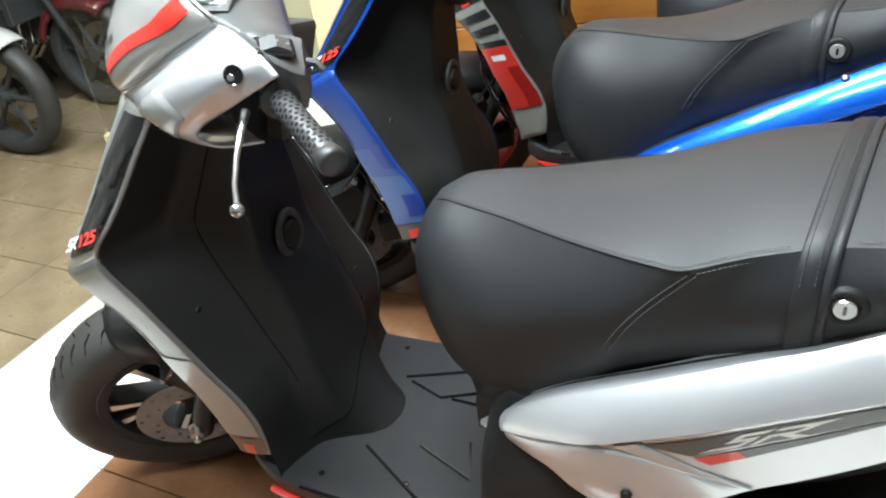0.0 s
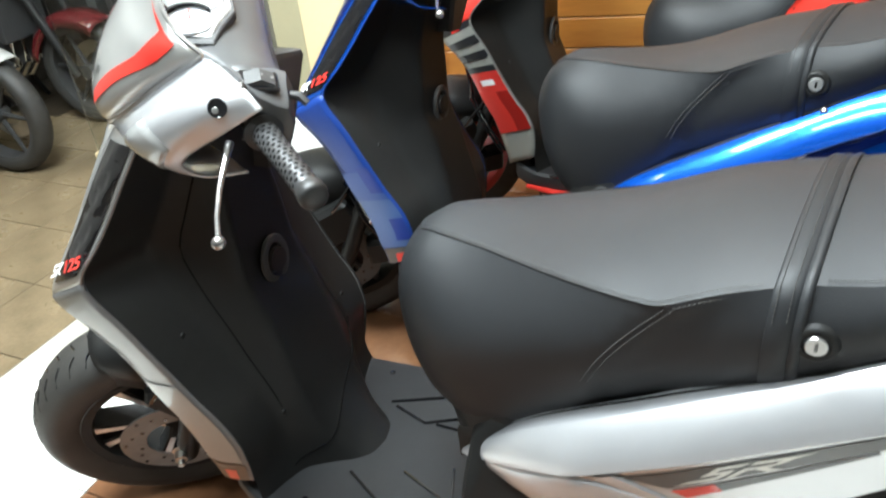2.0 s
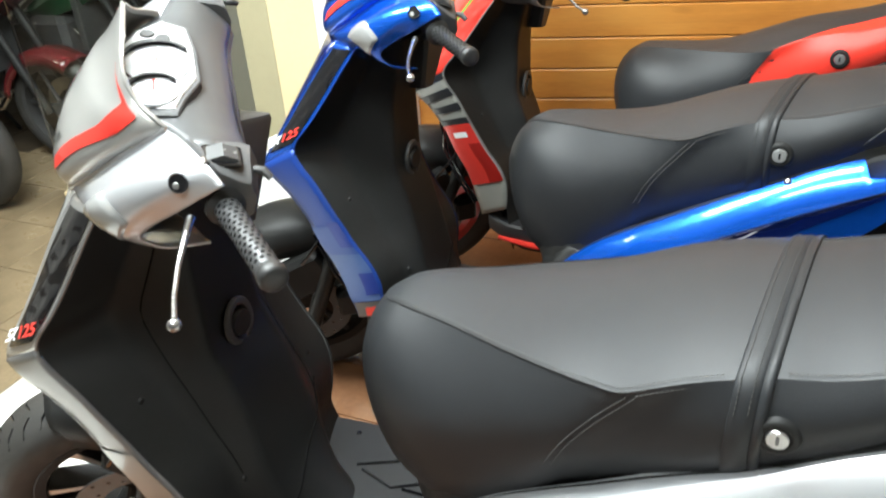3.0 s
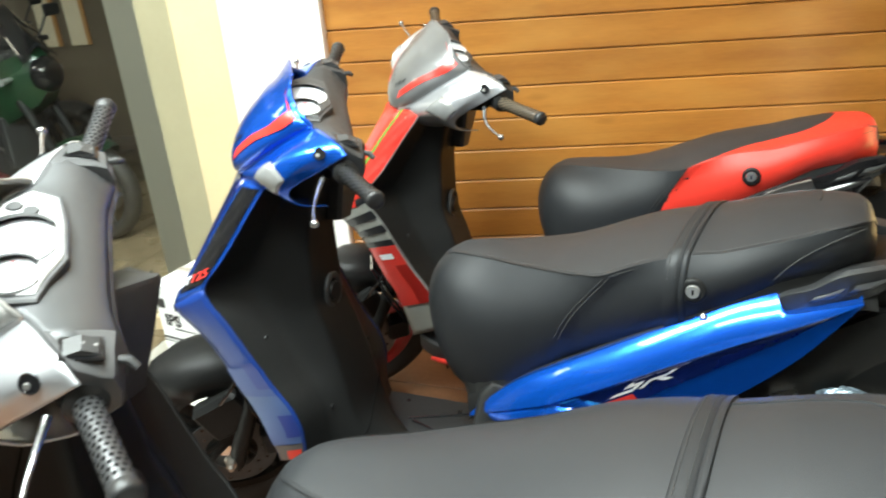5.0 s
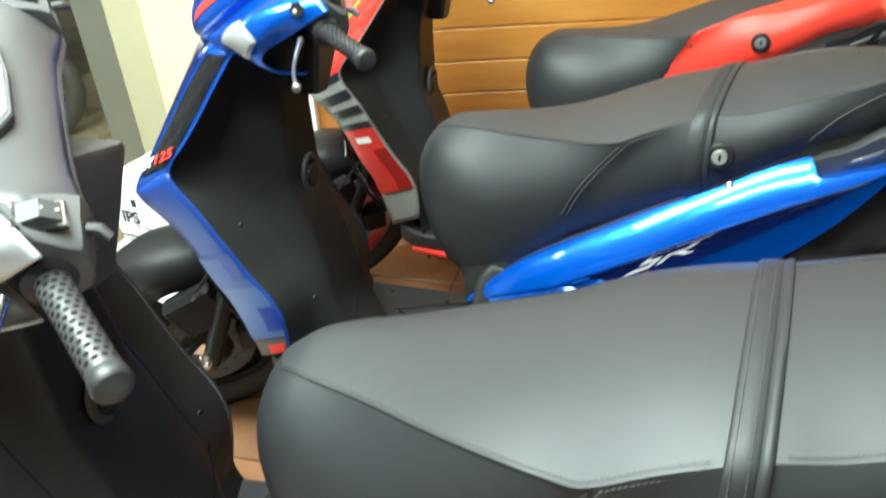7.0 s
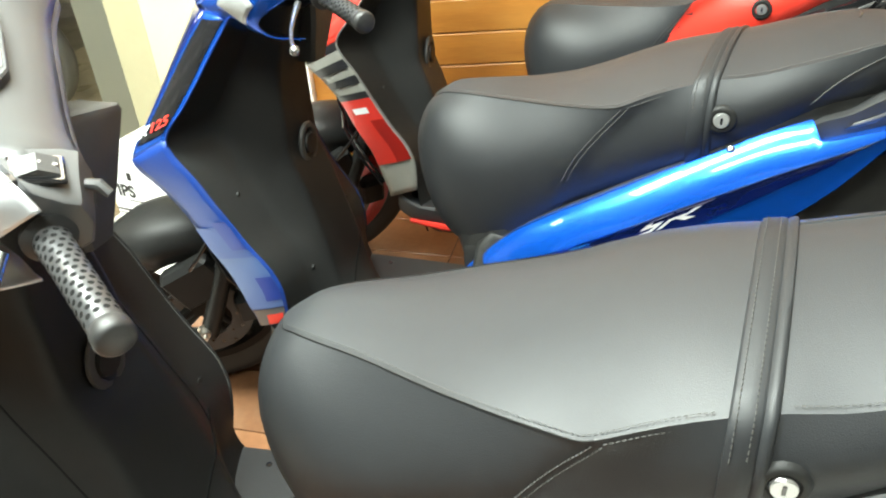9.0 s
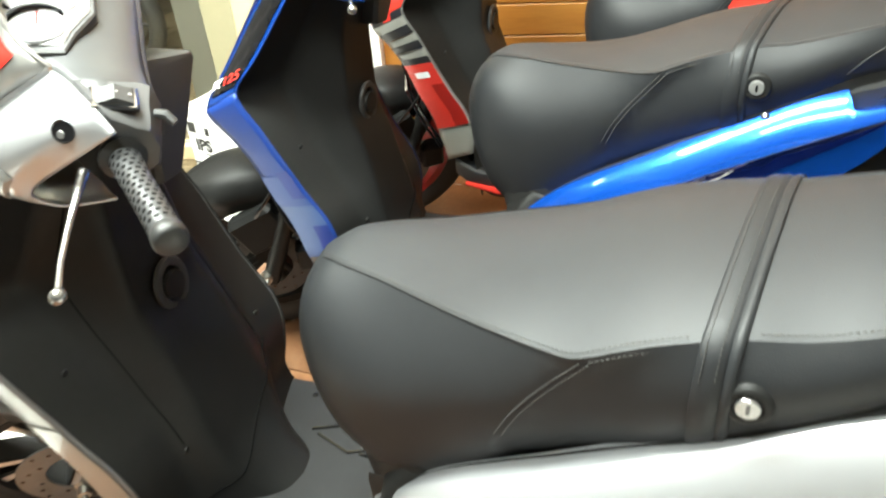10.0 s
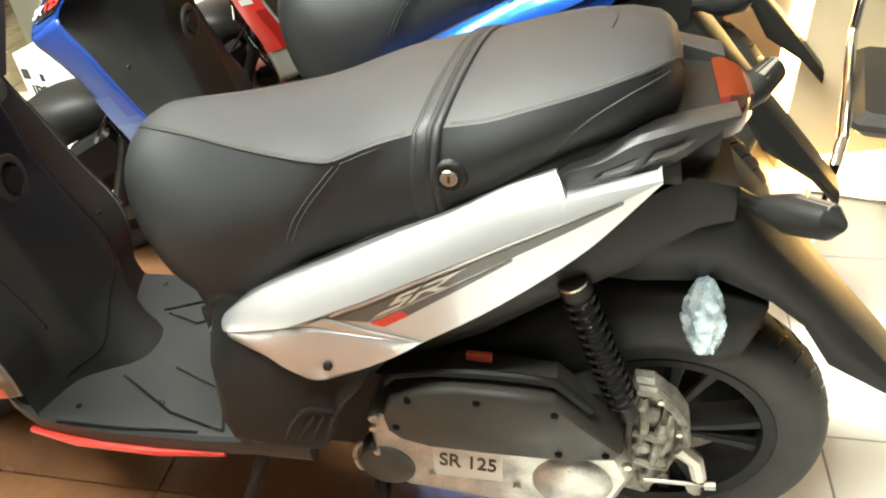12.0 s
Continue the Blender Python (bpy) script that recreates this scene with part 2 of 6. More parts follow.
def part(name, geo, material, parent=None, label="", thick=0.0, sharp=38, turn=None):
    """Link one mesh object, as a part where a parent is given."""
    if turn is not None:
        geo.move(turn)
    me = bpy.data.meshes.new(name)
    me.from_pydata(geo.v, [], geo.f)
    bm = bmesh.new()
    bm.from_mesh(me)
    bmesh.ops.remove_doubles(bm, verts=bm.verts, dist=0.00001)
    bmesh.ops.recalc_face_normals(bm, faces=bm.faces)
    bm.to_mesh(me)
    bm.free()
    me.polygons.foreach_set("use_smooth", [True] * len(me.polygons))
    me.set_sharp_from_angle(angle=radians(12 if geo.flat else sharp))
    me.materials.append(material)
    ob = new(name, me)
    if parent is not None:
        ob.parent = parent
    if thick:
        md = ob.modifiers.new("thickness", "SOLIDIFY")
        md.thickness, md.offset = thick, -1
    if label:
        tagged(ob, label)
    return ob


def thing(name, m, label, category, group=""):
    e = new(name)
    e.empty_display_size = 0.1
    e.matrix_world = m
    return tagged(e, label, category, group)


def text_geo(body, size, m, depth=0.0006, bold=0.0):
    """Flat letters as mesh geometry, placed by m."""
    cu = bpy.data.curves.new("letters", "FONT")
    cu.offset = bold
    cu.body, cu.size, cu.extrude, cu.align_x, cu.align_y = body, size, depth, "CENTER", "CENTER"
    ob = bpy.data.objects.new("letters", cu)
    scene.collection.objects.link(ob)
    dg = bpy.context.evaluated_depsgraph_get()
    me = bpy.data.meshes.new_from_object(ob.evaluated_get(dg))
    g = Geo()
    g.v = [tuple(m @ v.co) for v in me.vertices]
    g.f = [tuple(p.vertices) for p in me.polygons]
    bpy.data.objects.remove(ob)
    bpy.data.curves.remove(cu)
    bpy.data.meshes.remove(me)
    return g

# ---- the scooter: x to its rear, y to its right, z up; the origin under the front axle ----
STEER_AT, STEER_AXIS = Vector((0.246, 0, 1.0)), Vector((0.45, 0, 0.893))


def steer(degrees):
    return Matrix.Translation(STEER_AT) @ Matrix.Rotation(radians(degrees), 4, STEER_AXIS) @ Matrix.Translation(-STEER_AT)


seat_top = crv([(.464, .71), (.468, .742), (.474, .762), (.484, .78), (.495, .793), (.51, .803), (.535, .815), (.57, .818), (.62, .820), (.66, .821), (.72, .830), (.78, .849), (.846, .874), (.9, .892), (.954, .904), (1.01, .916), (1.08, .934), (1.15, .945), (1.19, .947), (1.214, .938), (1.226, .91)])
seat_edge_z = crv([(.464, .71), (.468, .742), (.474, .762), (.484, .78), (.495, .790), (.53, .809), (.57, .814), (.62, .816), (.70, .821), (.767, .826), (.80, .83), (.834, .838), (.848, .8445), (.877, .857), (.932, .874), (.966, .8815), (1.005, .886), (1.058, .9), (1.1, .912), (1.141, .923), (1.168, .93), (1.195, .934), (1.215, .928), (1.226, .9)])
seat_edge_w = crv([(.464, 0), (.489, 0.002), (.499, .026), (.535, .055), (.62, .087), (.70, .121), (.767, .146), (.80, .158), (.834, .1695), (.85, .169), (.9, .164), (.966, .158), (1.03, .153), (1.10, .145), (1.155, .13), (1.185, .114), (1.205, .09), (1.219, .058), (1.226, .03)])
seat_mid_w = crv([(.464, .012), (.468, .04), (.474, .06), (.484, .08), (.498, .1), (.515, .117), (.545, .136), (.59, .15), (.7, .163), (.8, .17), (.85, .172), (.9, .175), (.95, .178), (1.0, .176), (1.05, .168), (1.12, .15), (1.18, .127), (1.208, .1), (1.226, .055)])
seat_low_z = crv([(.464, .69), (.468, .665), (.474, .645), (.484, .62), (.498, .592), (.515, .568), (.545, .545), (.59, .552), (.64, .575), (.70, .62), (.75, .652), (.8, .68), (.85, .708), (.9, .735), (.95, .761), (1.0, .787), (1.05, .812), (1.1, .838), (1.15, .85), (1.2, .858), (1.226, .855)])


seam_x = crv([(.6, .735), (.66, .742), (.70, .752), (.744, .771), (.768, .786), (.801, .812), (.834, .84), (.9, .9)])


def ease_in(t):
    t = min(1.0, max(0.0, t))
    return t * t * (3 - 2 * t)


def seat_side_pt(x, q):
    """A point of the seat's side: q from the seam (0) to the lower edge (1)."""
    ze, zb, we, wm = seat_edge_z(x), seat_low_z(x), seat_edge_w(x), seat_mid_w(x)
    front = min(1.0, max(0.0, (0.60 - x) / 0.1))
    lin = q
    ease = (1 - math.cos(math.pi * q)) / 2
    z = ze + (zb - ze) * (lin * (1 - front) + ease * front)
    k = math.sin(min(1.0, q / 0.45) * math.pi / 2)
    low = max(0.0, (q - 0.45) / 0.55)
    y = we + (wm - we) * k - low * low * (0.02 + 0.6 * wm * front)
    y -= .007 * ease_in((x - seam_x(z)) / .016) * (1 - ease_in((x - .83) / .09)) * ease_in(q / .15)
    return x, -y, z


def seat_line(x, lift=0.0):
    """The outline across the seat at x, from the left lower edge over the top to the right."""
    side = [seat_side_pt(x, q) for q in np.linspace(1, 0, 9)]
    w, ze, zt = seat_edge_w(x), seat_edge_z(x), seat_top(x)
    top = [(x, w * s, ze + (zt - ze) * (1 - abs(s) ** 2.0)) for s in np.linspace(-1, 1, 15)][1:-1]
    pts = side + top + [(a, -b, c) for a, b, c in reversed(side)]
    out = []
    for i, p in enumerate(pts):
        a, b = pts[max(0, i - 1)], pts[min(len(pts) - 1, i + 1)]
        ty, tz = b[1] - a[1], b[2] - a[2]
        d = math.hypot(ty, tz) or 1
        out.append((p[0], p[1] - tz / d * lift, p[2] + ty / d * lift))
    return out


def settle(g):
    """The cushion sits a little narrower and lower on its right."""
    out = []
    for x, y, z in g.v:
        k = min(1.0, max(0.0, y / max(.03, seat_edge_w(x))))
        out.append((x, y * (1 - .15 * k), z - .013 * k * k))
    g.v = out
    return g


def strap_line(x, lift):
    """The grab strap's line across the seat, set slightly askew."""
    out = []
    for i, p in enumerate(seat_line(x, lift)):
        k = .155 * (p[1] + .165)
        out.append(seat_line(x + k, lift)[i])
    return out


panel_top_z = crv([(.585, .523), (.61, .552), (.682, .62), (.75, .664), (.824, .705), (.89, .741), (.966, .779), (1.04, .815), (1.09, .833), (1.104, .812), (1.15, .824), (1.203, .84)])
panel_top_y = crv([(.585, .14), (.64, .16), (.7, .174), (.8, .182), (.95, .178), (1.04, .166), (1.1, .158), (1.15, .156), (1.203, .16)])
panel_mid_z = crv([(.585, .521), (.643, .558), (.70, .588), (.763, .619), (.848, .664), (.94, .712), (1.04, .76), (1.163, .816), (1.203, .838)])
panel_mid_y = crv([(.585, .142), (.64, .178), (.70, .202), (.763, .217), (.852, .219), (.95, .212), (1.05, .2), (1.163, .187), (1.203, .182)])
panel_low_z = crv([(.585, .519), (.64, .541), (.69, .54), (.735, .514), (.768, .503), (.818, .522), (.929, .588), (1.04, .662), (1.131, .743), (1.203, .836)])
panel_low_y = crv([(.585, .144), (.64, .176), (.70, .197), (.76, .206), (.83, .206), (.95, .198), (1.1, .184), (1.203, .181)])


def panel_low_pt(x, t, lift=0.0):
    """On the face below the panel's ridge: t from the ridge (0) to the lower edge (1)."""
    y0, y1, z0, z1 = panel_mid_y(x), panel_low_y(x), panel_mid_z(x), panel_low_z(x)
    dip = .006 * min(1.0, t / .07) * (1 - .6 * t) * min(1.0, (1.203 - x) / .05) * min(1.0, (x - .585) / .15)
    return x, -(y0 + (y1 - y0) * t + lift - dip), z0 + (z1 - z0) * t


def panel_film(corners, n=14, lift=0.0012):
    """A thin film on the lower face, between two edges given as (x, t) pairs."""
    (a0, a1), (b0, b1) = corners
    rows = []
    for i in range(n + 1):
        s = i / n
        p, q = (a0[0] + (a1[0] - a0[0]) * s, a0[1] + (a1[1] - a0[1]) * s), (b0[0] + (b1[0] - b0[0]) * s, b0[1] + (b1[1] - b0[1]) * s)
        rows.append([panel_low_pt(p[0] + (q[0] - p[0]) * k, p[1] + (q[1] - p[1]) * k, lift) for k in np.linspace(0, 1, 5)])
    return Geo().grid(rows)


edge_x = crv([(.35, .224), (.372, .227), (.41, .231), (.442, .23), (.482, .217), (.545, .171), (.607, .133), (.668, .098), (.738, .057), (.75, .06), (.80, .097), (.846, .128), (.89, .157), (.923, .18), (.955, .203)])
edge_w = crv([(.35, .178), (.372, .182), (.475, .19), (.574, .196), (.64, .203), (.742, .212), (.85, .184), (.955, .162)])
core_x = crv([(.33, .30), (.42, .282), (.5, .262), (.6, .234), (.68, .206), (.8, .204), (.88, .218), (.95, .24)])


def shield_pt(s, z, back=0.0):
    """The rider's side of the leg shield: s from the left edge (-1) to the right (1)."""
    w, a = edge_w(z), abs(s)
    q = .26 + .1 * max(0.0, (.75 - z) / .4)
    k = 1.0 if a < q else max(0.0, (1 - a) / (1 - q))
    k = .45 * k + .55 * ease_in((k - .55) / .45)
    xe, xc = edge_x(z), core_x(z)
    return xe + (max(xc, xe) - xe) * k - back, s * w, z


def make_scooter(m, spec):
    """A scooter with all its parts, standing by the pose m."""
    sc = thing("scooter", m, spec["label"], "scooter", "scooters parked in a row")
    T = steer(spec["steer"])
    both = (False, True)

    def pair(name, make, material, label="", **kw):
        for right in both:
            g = make()
            part(name, g.mirror() if right else g, material, sc, label, **kw)

    # seat
    xs_all = [.464, .466, .468, .471, .474, .479, .484, .489, .493, .498, .505, .515, .525, .535, .55, .57, .59, .62, .645] + list(np.arange(.67, 1.19, .02)) + [1.2, 1.21, 1.217, 1.222, 1.226]
    rows = []
    for x in [x for x in xs_all if x >= .489]:
        w, ze, zt = seat_edge_w(x), seat_edge_z(x), seat_top(x)
        rows.append([(x, w * s, ze + (zt - ze) * (1 - abs(s) ** 2.0)) for s in np.linspace(-1, 1, 25)])
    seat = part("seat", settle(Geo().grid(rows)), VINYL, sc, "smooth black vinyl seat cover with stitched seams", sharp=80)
    for right in both:
        g = Geo().grid([[seat_side_pt(x, q) for q in np.linspace(0, 1, 15)] for x in xs_all])
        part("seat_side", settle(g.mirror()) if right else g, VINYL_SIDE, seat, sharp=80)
        # seam piping and stitches
        g = Geo().tube([(x, -seat_edge_w(x) - .0002, seat_edge_z(x) + .0006) for x in np.linspace(.494 if not spec.get("red_seat") else .85, .838 if not spec.get("red_seat") else 1.221, 40)], .0009, 6)
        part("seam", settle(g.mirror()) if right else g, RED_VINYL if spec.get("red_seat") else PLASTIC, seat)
        st = Geo()
        for off in (-.0055, .0055) if not right else ():
            x = .845 if off < 0 else .51
            while x < 1.2:
                if not .922 < x < .974:
                    p = [(xx, -seat_edge_w(xx) - (.0006 if off < 0 else -abs(off) * .75), seat_edge_z(xx) + (off if off < 0 else off * .6 + .0006)) for xx in (x, x + .0028)]
                    st.tube(p, .0006, 4)
                x += .0046
        for off in (0, .008):
            for i in range(33):
                pts = []
                for z in (.834 - i * .0037, .834 - i * .0037 - .0023):
                    x = seam_x(z) + off - .004
                    q = (seat_edge_z(x) - z) / (seat_edge_z(x) - seat_low_z(x))
                    pts.append(tuple(np.array(seat_side_pt(x, max(.01, q))) + (0, -.0006, 0)))
                st.tube(pts, .0007, 4)
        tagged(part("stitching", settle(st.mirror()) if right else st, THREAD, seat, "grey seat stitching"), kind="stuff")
    if not spec.get("red_seat"):
        rim = crv([(0, -.028), (.25, .01), (.45, .046), (.62, .07), (.8, .081), (1, .088)])
        run = crv([(0, 1.142), (.25, 1.148), (.45, 1.142), (.62, 1.122), (.8, 1.07), (1, .985)])
        pts = []
        for u in np.linspace(0, 1, 40):
            x, y = run(u), rim(u)
            w, ze, zt = seat_edge_w(x), seat_edge_z(x), seat_top(x)
            pts.append((x, y, ze + (zt - ze) * (1 - (y / w) ** 2)))
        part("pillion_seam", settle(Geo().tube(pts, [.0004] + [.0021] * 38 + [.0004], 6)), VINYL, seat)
    for right in both:
        qs = crv([(1.085, .72), (1.105, .5), (1.13, .33), (1.165, .2), (1.205, .12)])
        g = Geo().tube([tuple(np.array(seat_side_pt(x, qs(x))) + (0, -.0003, 0)) for x in np.linspace(1.085, 1.205, 18)], .001, 6)
        rolled = Geo().tube([(x, -seat_edge_w(x) + .002, seat_edge_z(x) - .0005) for x in np.linspace(1.13, 1.2255, 26)], [.0005] + [.0022] * 25, 7)
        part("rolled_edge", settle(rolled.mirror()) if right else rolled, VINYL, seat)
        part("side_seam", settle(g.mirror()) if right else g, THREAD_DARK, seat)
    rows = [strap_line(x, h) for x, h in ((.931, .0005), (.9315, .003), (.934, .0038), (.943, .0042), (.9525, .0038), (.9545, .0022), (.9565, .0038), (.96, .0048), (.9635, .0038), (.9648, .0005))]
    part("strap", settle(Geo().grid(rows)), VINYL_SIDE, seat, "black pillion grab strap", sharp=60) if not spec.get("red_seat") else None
    if not spec.get("red_seat"):
        st = Geo()
        for x in (.9365, .9485):
            ln = strap_line(x, .0045)
            for i in range(6, len(ln) - 1):
                a, b = np.array(ln[i]), np.array(ln[i + 1])
                k = max(1, int(np.linalg.norm(b - a) / .0048))
                for j in range(k):
                    st.tube([tuple(a + (b - a) * (j / k)), tuple(a + (b - a) * ((j + .6) / k))], .0006, 4)
        tagged(part("strap_stitching", settle(st), THREAD, seat), kind="stuff")
    # seat lock, on the left
    y0 = -.180
    lock = part("seat_lock", Geo().lathe([(.0, -.003), (.0095, -.003), (.0108, -.0015), (.0112, .004)], 28, centre=(.974, y0, .831)), spec.get("lock", DISC_STEEL), sc, "round metal seat lock")
    part("lock_bezel", Geo().lathe([(.0114, .001), (.013, -.0006), (.0165, -.0008), (.019, .0006), (.021, .005), (.023, .012)], 30, centre=(.974, y0, .831)), PLASTIC, lock)
    part("key_slot", Geo().box(.9725, .9755, y0 - .0036, y0 - .0028, .8265, .8355), GLOSS_BLACK, lock)
    if spec.get("red_seat"):
        for right in both:
            start = crv([(0, .842), (.25, .815), (.55, .79), (1, .765)])
            rows = []
            for q in np.linspace(0, 1, 15):
                rows.append([tuple(np.array(seat_side_pt(x, q)) + (0, -.0015, 0)) for x in np.linspace(start(q), 1.224, 40)])
            g = Geo().grid(rows)
            part("red_seat_side", settle(g.mirror()) if right else g, RED_VINYL, seat, "bright red vinyl seat side")
            rows = []
            for x in np.linspace(.85, 1.226, 40):
                w, ze, zt = seat_edge_w(x), seat_edge_z(x), seat_top(x)
                k = min(1.0, (x - .85) / .2)
                inner = 1 - .3 * k * k * (3 - 2 * k) if x < 1.05 else .7 * math.sqrt(max(0.0, 1 - ((x - 1.05) / .085) ** 2))
                rows.append([(x, -w * s, ze + (zt - ze) * (1 - abs(s) ** 2.0) + .0015) for s in np.linspace(inner, 1, 9)])
            g = Geo().grid(rows)
            part("red_seat_top", settle(g.mirror()) if right else g, RED_VINYL, seat)

    # body side panels
    def side_panel():
        rows = []
        full_z = crv([(.585, .523), (.61, .552), (.682, .62), (.75, .664), (.824, .705), (.89, .741), (.966, .779), (1.04, .815), (1.09, .833), (1.15, .852), (1.203, .866)])
        for x in sorted(list(np.linspace(.585, 1.203, 62)) + [1.0895, 1.0905, 1.104]):
            a, b = (panel_top_y(x), full_z(x)), (panel_mid_y(x), panel_mid_z(x))

            def up_pt(t):
                return a[0] + (b[0] - a[0]) * math.sin(t * 1.2) / math.sin(1.2), a[1] + (b[1] - a[1]) * (1 - math.cos(t * math.pi / 2) * 0.45 - 0.55 * (1 - t))
            t0, t1 = 0.0, 1.0
            while x > 1.09 and t1 - t0 > .002:
                t = (t0 + t1) / 2
                t0, t1 = (t, t1) if up_pt(t)[1] > panel_top_z(x) else (t0, t)
            up = [(x, -up_pt(t)[0], up_pt(t)[1]) for t in np.linspace(t0, 1, 9)]
            rows.append([(x, up[0][1] + .03, up[0][2] - .004)] + up + [panel_low_pt(x, t) for t in (.012, .07, .25, .45, .65, .85, 1)] + [(x, -panel_low_y(x) + .03, panel_low_z(x) + .004)])
        return Geo().grid(rows)
    for right in both:
        g = side_panel()
        pn = part("side_panel", g.mirror() if right else g, spec["paint"], sc, spec["paint_words"] + " rear side panel", sharp=30)
        for nm, cs, mt, lb in spec["films"]:
            g = panel_film(cs)
            part(nm, g.mirror() if right else g, mt, pn, lb)
        for poly in spec["logo"]:
            g = panel_film(poly, 4, .002)
            part("emblem", g.mirror() if right else g, spec["logo_mat"], pn, "slanting pale emblem strokes")
        rows = []
        blade_top = crv([(.6, .532), (.665, .568), (.72, .596), (.765, .612), (.8, .614), (.85, .608), (.93, .589)])
        for x in np.linspace(.61, .928, 34):
            zl = panel_low_z(x)
            zt = max(min(blade_top(x), panel_mid_z(x) - .003), zl + .001)
            row = []
            for t, o in ((0, -.002), (.06, .004), (.14, .0062), (.5, .0095), (.9, .0075), (1, .002)):
                z = zt + (zl - zt) * t
                f = (z - panel_mid_z(x)) / (zl - panel_mid_z(x))
                row.append(panel_low_pt(x, f, o * ease_in((x - .61) / .1) * ease_in((.934 - x) / .05)))
            rows.append(row)
        g = Geo().grid(rows)
        part("lower_blade", g.mirror() if right else g, spec["blade"], pn, spec["paint_words"] + " lower blade of the panel", sharp=25)
        rows = []
        for k in np.linspace(0, 1, 10):
            ends = [(.805 + .122 * k, .634 - .044 * k), (.776 + .15 * k, .617 - .028 * k)]
            rows.append([])
            for j, o in ((0, .001), (.15, .0035), (.85, .0035), (1, .001)):
                x, z = (ends[0][i] + (ends[1][i] - ends[0][i]) * j for i in (0, 1))
                rows[-1].append(panel_low_pt(x, (z - panel_mid_z(x)) / (panel_low_z(x) - panel_mid_z(x)), o))
        g = Geo().grid(rows)
        part("panel_wedge", g.mirror() if right else g, spec["blade"], pn, sharp=25)
        if spec.get("panel_screw"):
            y0, y1, z0, z1 = panel_top_y(.992), panel_mid_y(.992), panel_top_z(.992), panel_mid_z(.992)
            screw_y = min((abs(z0 + (z1 - z0) * (1 - math.cos(t * math.pi / 2) * .45 - .55 * (1 - t)) - .787), y0 + (y1 - y0) * math.sin(t * 1.2) / math.sin(1.2)) for t in np.linspace(0, 1, 101))[1]
            g = Geo().lathe([(0, -.0006), (.005, -.0004), (.006, .0004), (.006, .006)], 14).move(pose(.992, -screw_y, .787, 42))
            part("panel_screw", g.mirror() if right else g, STEEL, pn)
        c = (.797, -.2185, .547)
        g = Geo().lathe([(0, -.001), (.006, -.002), (.007, .003)], 14, centre=c)
        part("panel_bolt", g.mirror() if right else g, PLASTIC, pn)

    # black skirt between seat and panel, and the grab rail
    def skirt():
        rows = []
        for x in np.linspace(.58, 1.226, 40):
            zb = panel_top_z(max(x, .585)) - .02
            zt = seat_low_z(x) + .012
            y = seat_mid_w(x) - .012
            rows.append([(x, -y, zt), (x, -y - .004, zt - .01), (x, -max(panel_top_y(x) - .004, y), zb), (x, -.1, zb - .02)])
        return Geo().grid(rows)
    pair("seat_skirt", skirt, PLASTIC)

    def rail():
        up = crv([(1.085, .822), (1.1, .834), (1.135, .846), (1.18, .872), (1.235, .88), (1.285, .877)])
        lo = crv([(1.085, .818), (1.1, .802), (1.15, .812), (1.205, .824), (1.26, .856), (1.285, .87)])
        outer = crv([(1.085, .163), (1.15, .155), (1.205, .142), (1.26, .115), (1.285, .1)])
        rows = []
        for x in np.linspace(1.085, 1.285, 24):
            y, a, b = outer(x), up(x), lo(x)
            h = a - b
            rows.append([(x, -y + .04, a - .004), (x, -y + .008, a), (x, -y, a - h * .1), (x, -y - .001, a - h * .5), (x, -y + .001, a - h * .9), (x, -y + .008, b), (x, -y + .04, b)])
        return Geo().grid(rows, True, True)
    pair("grab_rail", rail, spec.get("rail", RAIL_GREY), spec.get("rail_words", "dark grey plastic grab rail"))
    def rail_slot(x0, x1, a, b):
        rows = []
        for x in np.linspace(x0, x1, 8):
            y = crv([(1.085, .163), (1.15, .155), (1.205, .142), (1.26, .115), (1.285, .1)])(x)
            z1 = crv([(1.085, .822), (1.135, .846), (1.18, .872), (1.235, .88), (1.285, .877)])(x)
            z0 = crv([(1.085, .81), (1.15, .812), (1.205, .824), (1.26, .864), (1.285, .879)])(x)
            rows.append([(x + .012 * t, -y - .0005 - .0025 * math.sin(math.pi * t), z0 + (z1 - z0) * (a + (b - a) * t)) for t in np.linspace(0, 1, 5)])
        return Geo().grid(rows)
    for x0, x1, a, b in ((1.13, 1.168, .34, .66), (1.182, 1.225, .34, .66)):
        pair("rail_insert", lambda x0=x0, x1=x1, a=a, b=b: rail_slot(x0, x1, a, b), GREY_FILM)
    # tail unit and lamp
    rows = []
    for x, w, z0, z1 in ((1.16, .12, .74, .835), (1.2, .104, .765, .852), (1.225, .094, .778, .862), (1.25, .08, .79, .866), (1.275, .069, .81, .868)):
        rows.append([(x, -w, z0), (x, -w, (z0 + z1) / 2 + .02), (x, -w * .8, z1), (x, w * .8, z1), (x, w, (z0 + z1) / 2 + .02), (x, w, z0), (x, w * .5, z0 - .03), (x, -w * .5, z0 - .03)])
    part("tail_cover", Geo().grid(rows, True, True), PLASTIC, sc, sharp=75)
    rows = []
    for x, w, z0, z1 in ((1.268, .068, .83, .873), (1.279, .066, .828, .876), (1.297, .052, .83, .872), (1.31, .03, .84, .864)):
        rows.append([(x, -w, z0), (x, -w, z1 - .015), (x, -w * .8, z1), (x, w * .8, z1), (x, w, z1 - .015), (x, w, z0), (x, w * .6, z0 - .01), (x, -w * .6, z0 - .01)])
    part("tail_lamp", Geo().grid(rows, True, True), RED_LENS, sc, "red tail lamp lens")

    # under-seat front body
    rows = []
